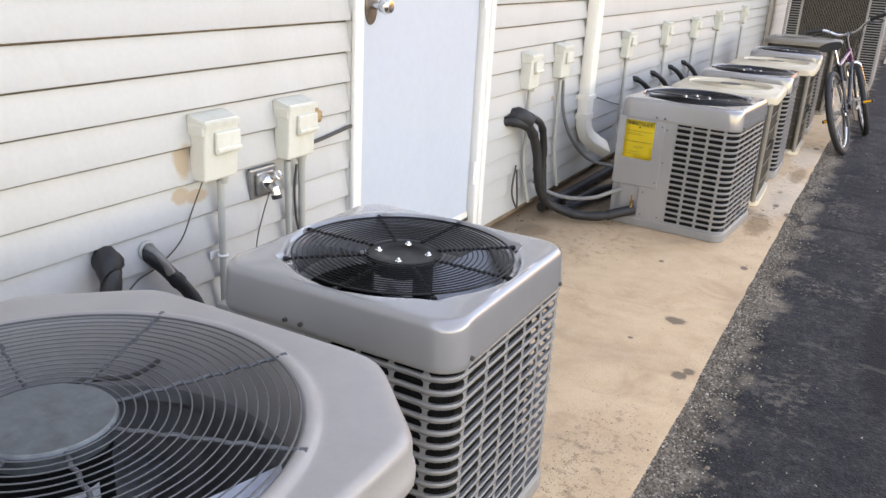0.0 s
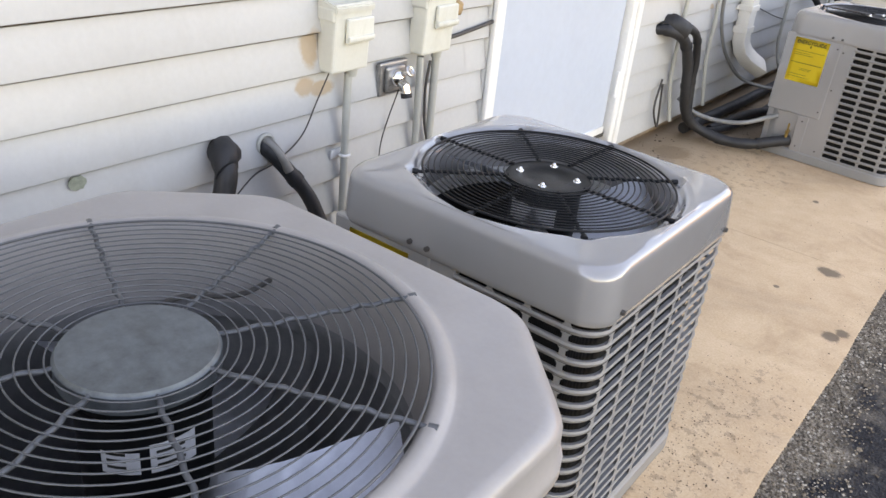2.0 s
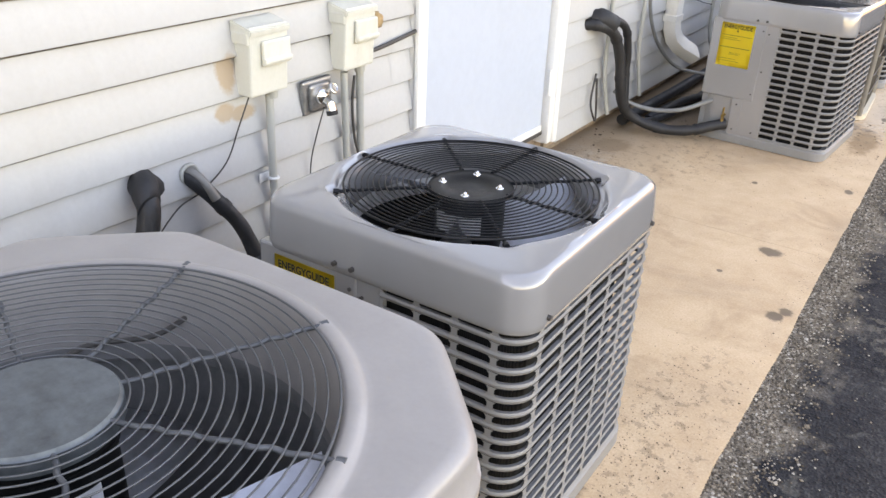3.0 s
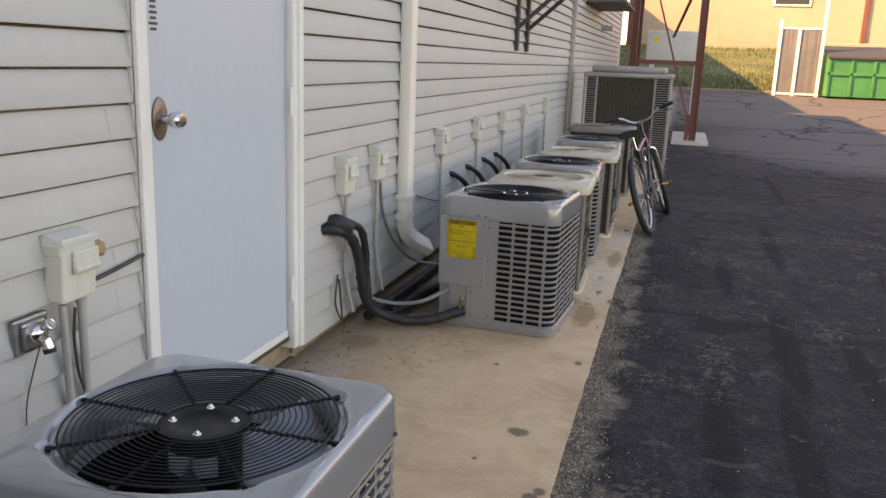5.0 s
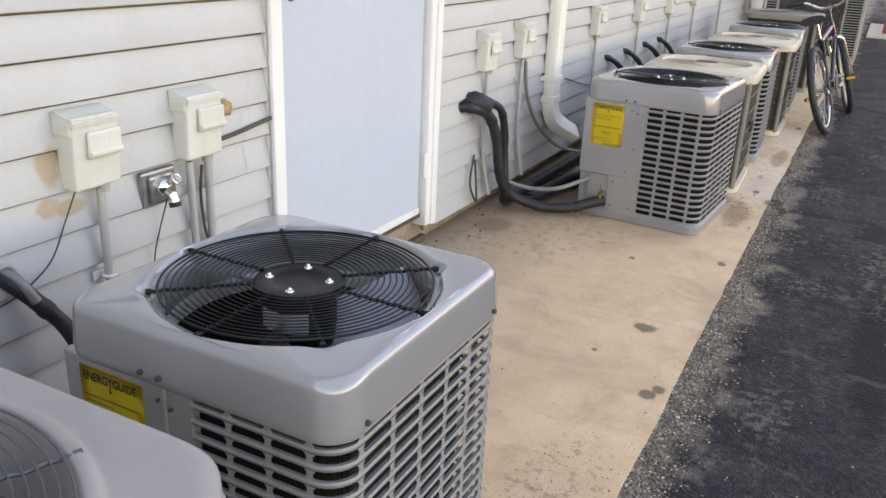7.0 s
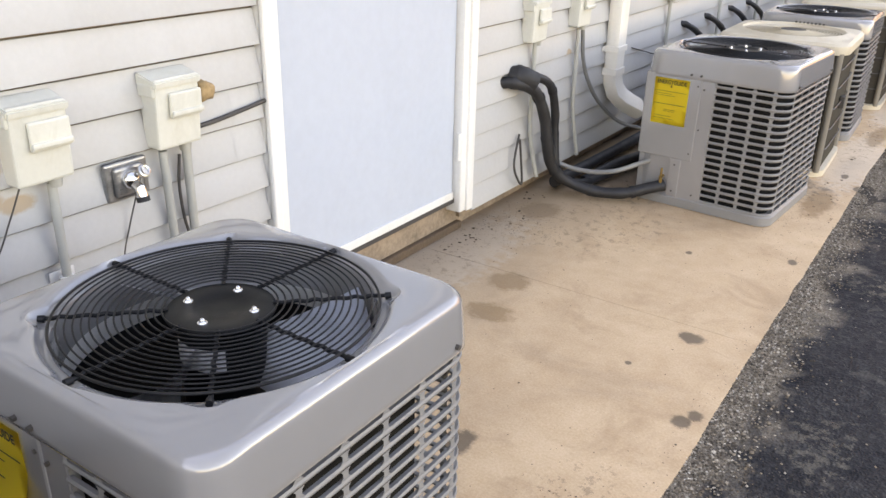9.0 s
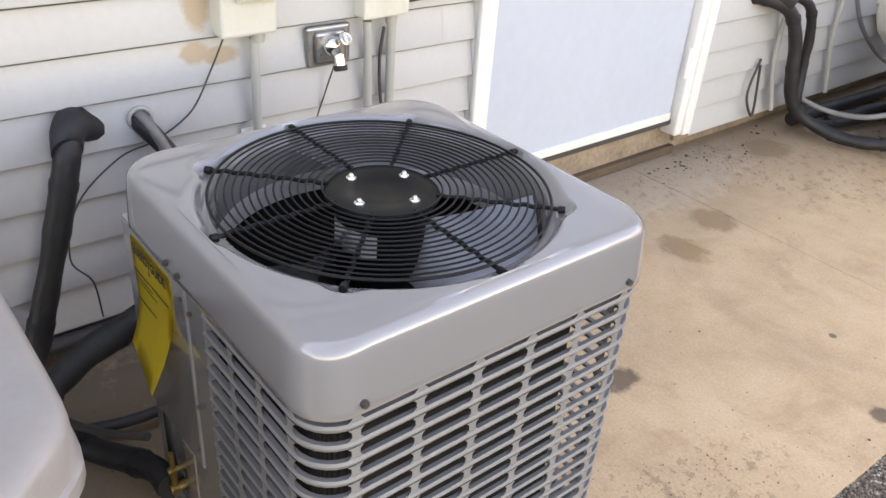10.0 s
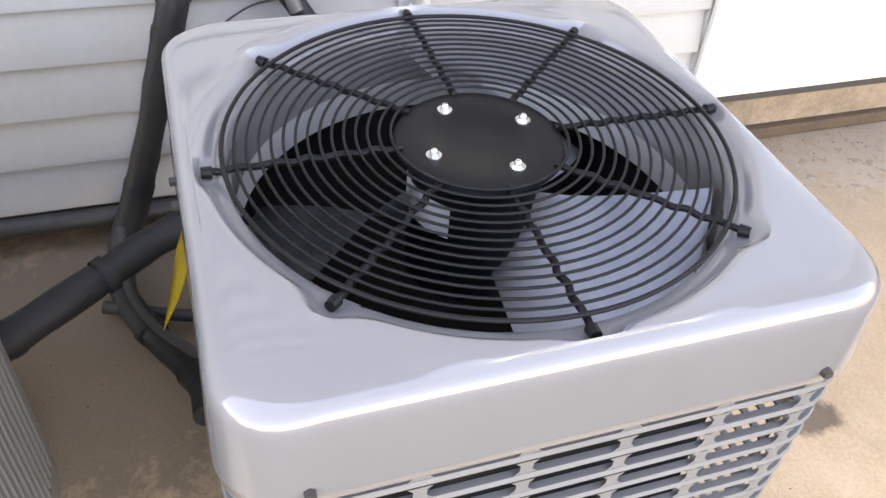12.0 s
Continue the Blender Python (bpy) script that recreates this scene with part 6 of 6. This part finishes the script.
# ---- gravel, litter and stains ----
def scatter(name, mat, places, label, category, size, seed, flat=0.6):
    rng = random.Random(seed)
    verts, faces = [], []
    base = [Vector(v) for v in ((1, 0, 0), (-1, 0, 0), (0, 1, 0), (0, -1, 0), (0, 0, 1), (0, 0, -1))]
    tri = [(0, 2, 4), (2, 1, 4), (1, 3, 4), (3, 0, 4), (2, 0, 5), (1, 2, 5), (3, 1, 5), (0, 3, 5)]
    for x, y, z in places(rng):
        s = rng.uniform(*size) * (1.6 if rng.random() < 0.08 else 1)
        rot = Euler((rng.uniform(0, 3), rng.uniform(0, 3), rng.uniform(0, 6))).to_matrix()
        k = len(verts)
        for v in base:
            q = rot @ (v * rng.uniform(0.65, 1.15) * s)
            verts.append((x + q.x, y + q.y, z + q.z * flat))
        faces += [tuple(k + i for i in t) for t in tri]
    me = bpy.data.meshes.new(name)
    me.from_pydata(verts, [], faces)
    me.materials.append(mat)
    tagged(new(name, me), label, category, kind="stuff")


def edge_gravel(rng):
    for _ in range(20000):
        y = rng.uniform(0.6, 11) if rng.random() < 0.6 else rng.uniform(1.5, 5)
        x = -0.216 + abs(rng.gauss(0, 0.085)) * (0.7 + 0.8 * noise.noise(Vector((y * 1.6, 0, 0))) ** 2)
        yield x, y, -0.004
    for _ in range(2500):
        yield rng.uniform(-0.1, 2.6), rng.uniform(1, 12), -0.0055


scatter("gravel", M_STONE, edge_gravel, "loose pale gravel between slab and asphalt", "gravel", (0.0015, 0.0055), 11)


def slab_litter(rng):
    for cx, cy, sx, sy, n in ((-0.40, 2.02, 0.06, 0.2, 420), (-0.32, 1.75, 0.05, 0.35, 260), (-1.30, 3.72, 0.10, 0.14, 420), (-1.42, 3.0, 0.04, 0.5, 320), (-0.36, 4.55, 0.05, 0.3, 200), (-0.30, 6.2, 0.04, 1.0, 240), (-0.24, 3.0, 0.02, 1.2, 260), (-0.9, 3.9, 0.3, 0.25, 90), (-1.1, 1.2, 0.25, 0.15, 70), (-1.1, 4.7, 0.2, 0.4, 500), (-0.7, 2.9, 0.35, 0.6, 120)):
        for _ in range(n):
            x, y = rng.gauss(cx, sx), rng.gauss(cy, sy)
            if -1.47 < x < -0.225:
                yield x, y, 0.001


scatter("litter", M_LEAF, slab_litter, "dark crumbs of dirt and dead leaves on concrete", "litter", (0.0008, 0.0026), 12, 0.35)


def leaf_places(rng):
    for _ in range(130):
        x, y = rng.choice(((rng.gauss(-1.15, 0.14), rng.uniform(4.3, 5.2)), (rng.gauss(-0.33, 0.05), rng.uniform(4.4, 7.5)), (rng.gauss(-1.38, 0.05), rng.uniform(3.3, 4.2))))
        yield min(x, -0.24), y, 0.003


scatter("leaves", M_LEAF, leaf_places, "dead brown leaves blown against the units", "leaves", (0.003, 0.009), 13, 0.25)


def wall_patch(name, y, z, w, h, mat, label, category, seed):
    bm = bmesh.new()
    n = 18
    vs = [bm.verts.new((0, w * math.cos(2 * math.pi * i / n) * (1 + 0.3 * noise.noise(Vector((i * 0.9, seed, 0)))), h * math.sin(2 * math.pi * i / n) * (1 + 0.3 * noise.noise(Vector((i * 0.9, seed, 5)))))) for i in range(n)]
    bm.faces.new(vs)
    r = bmesh.ops.extrude_face_region(bm, geom=bm.faces[:])
    bmesh.ops.translate(bm, vec=(0.003, 0, 0), verts=[v for v in r["geom"] if isinstance(v, bmesh.types.BMVert)])
    ob = solo(name, bm, mat, label, category, smooth=None)
    ob.matrix_basis = pose(WALL_X + 0.0135, y, z)
    return ob


wall_patch("mortar_dab", 1.143, 0.568, 0.019, 0.015, M_DAB, "crusty gray-green dab of old sealant", "sealant", 3)
bm = bmesh.new()
bmesh.ops.create_icosphere(bm, subdivisions=3, radius=0.025)
for v in bm.verts:
    v.co *= 1 + 0.45 * noise.noise(v.co * 60)
    v.co.x = max(v.co.x, -0.012)
bm.transform(pose(WALL_X + 0.030, 2.303, 0.800))
solo("foam_plug", bm, M_FOAMPLUG, "lump of tan sealing foam beside the switch box", "sealant", smooth=60)

bm = bmesh.new()
torus(bm, (XW + 0.011, 1.865, 0.46), 0.0125, 0.004, 20, 6)
box(bm, WALL_X + 0.018, WALL_X + 0.022, 1.835, 1.895, 0.448, 0.472, 0.001)
solo("conduit_strap", bm, M_WHITEPOST, "small white strap holding a conduit", "strap", smooth=50)
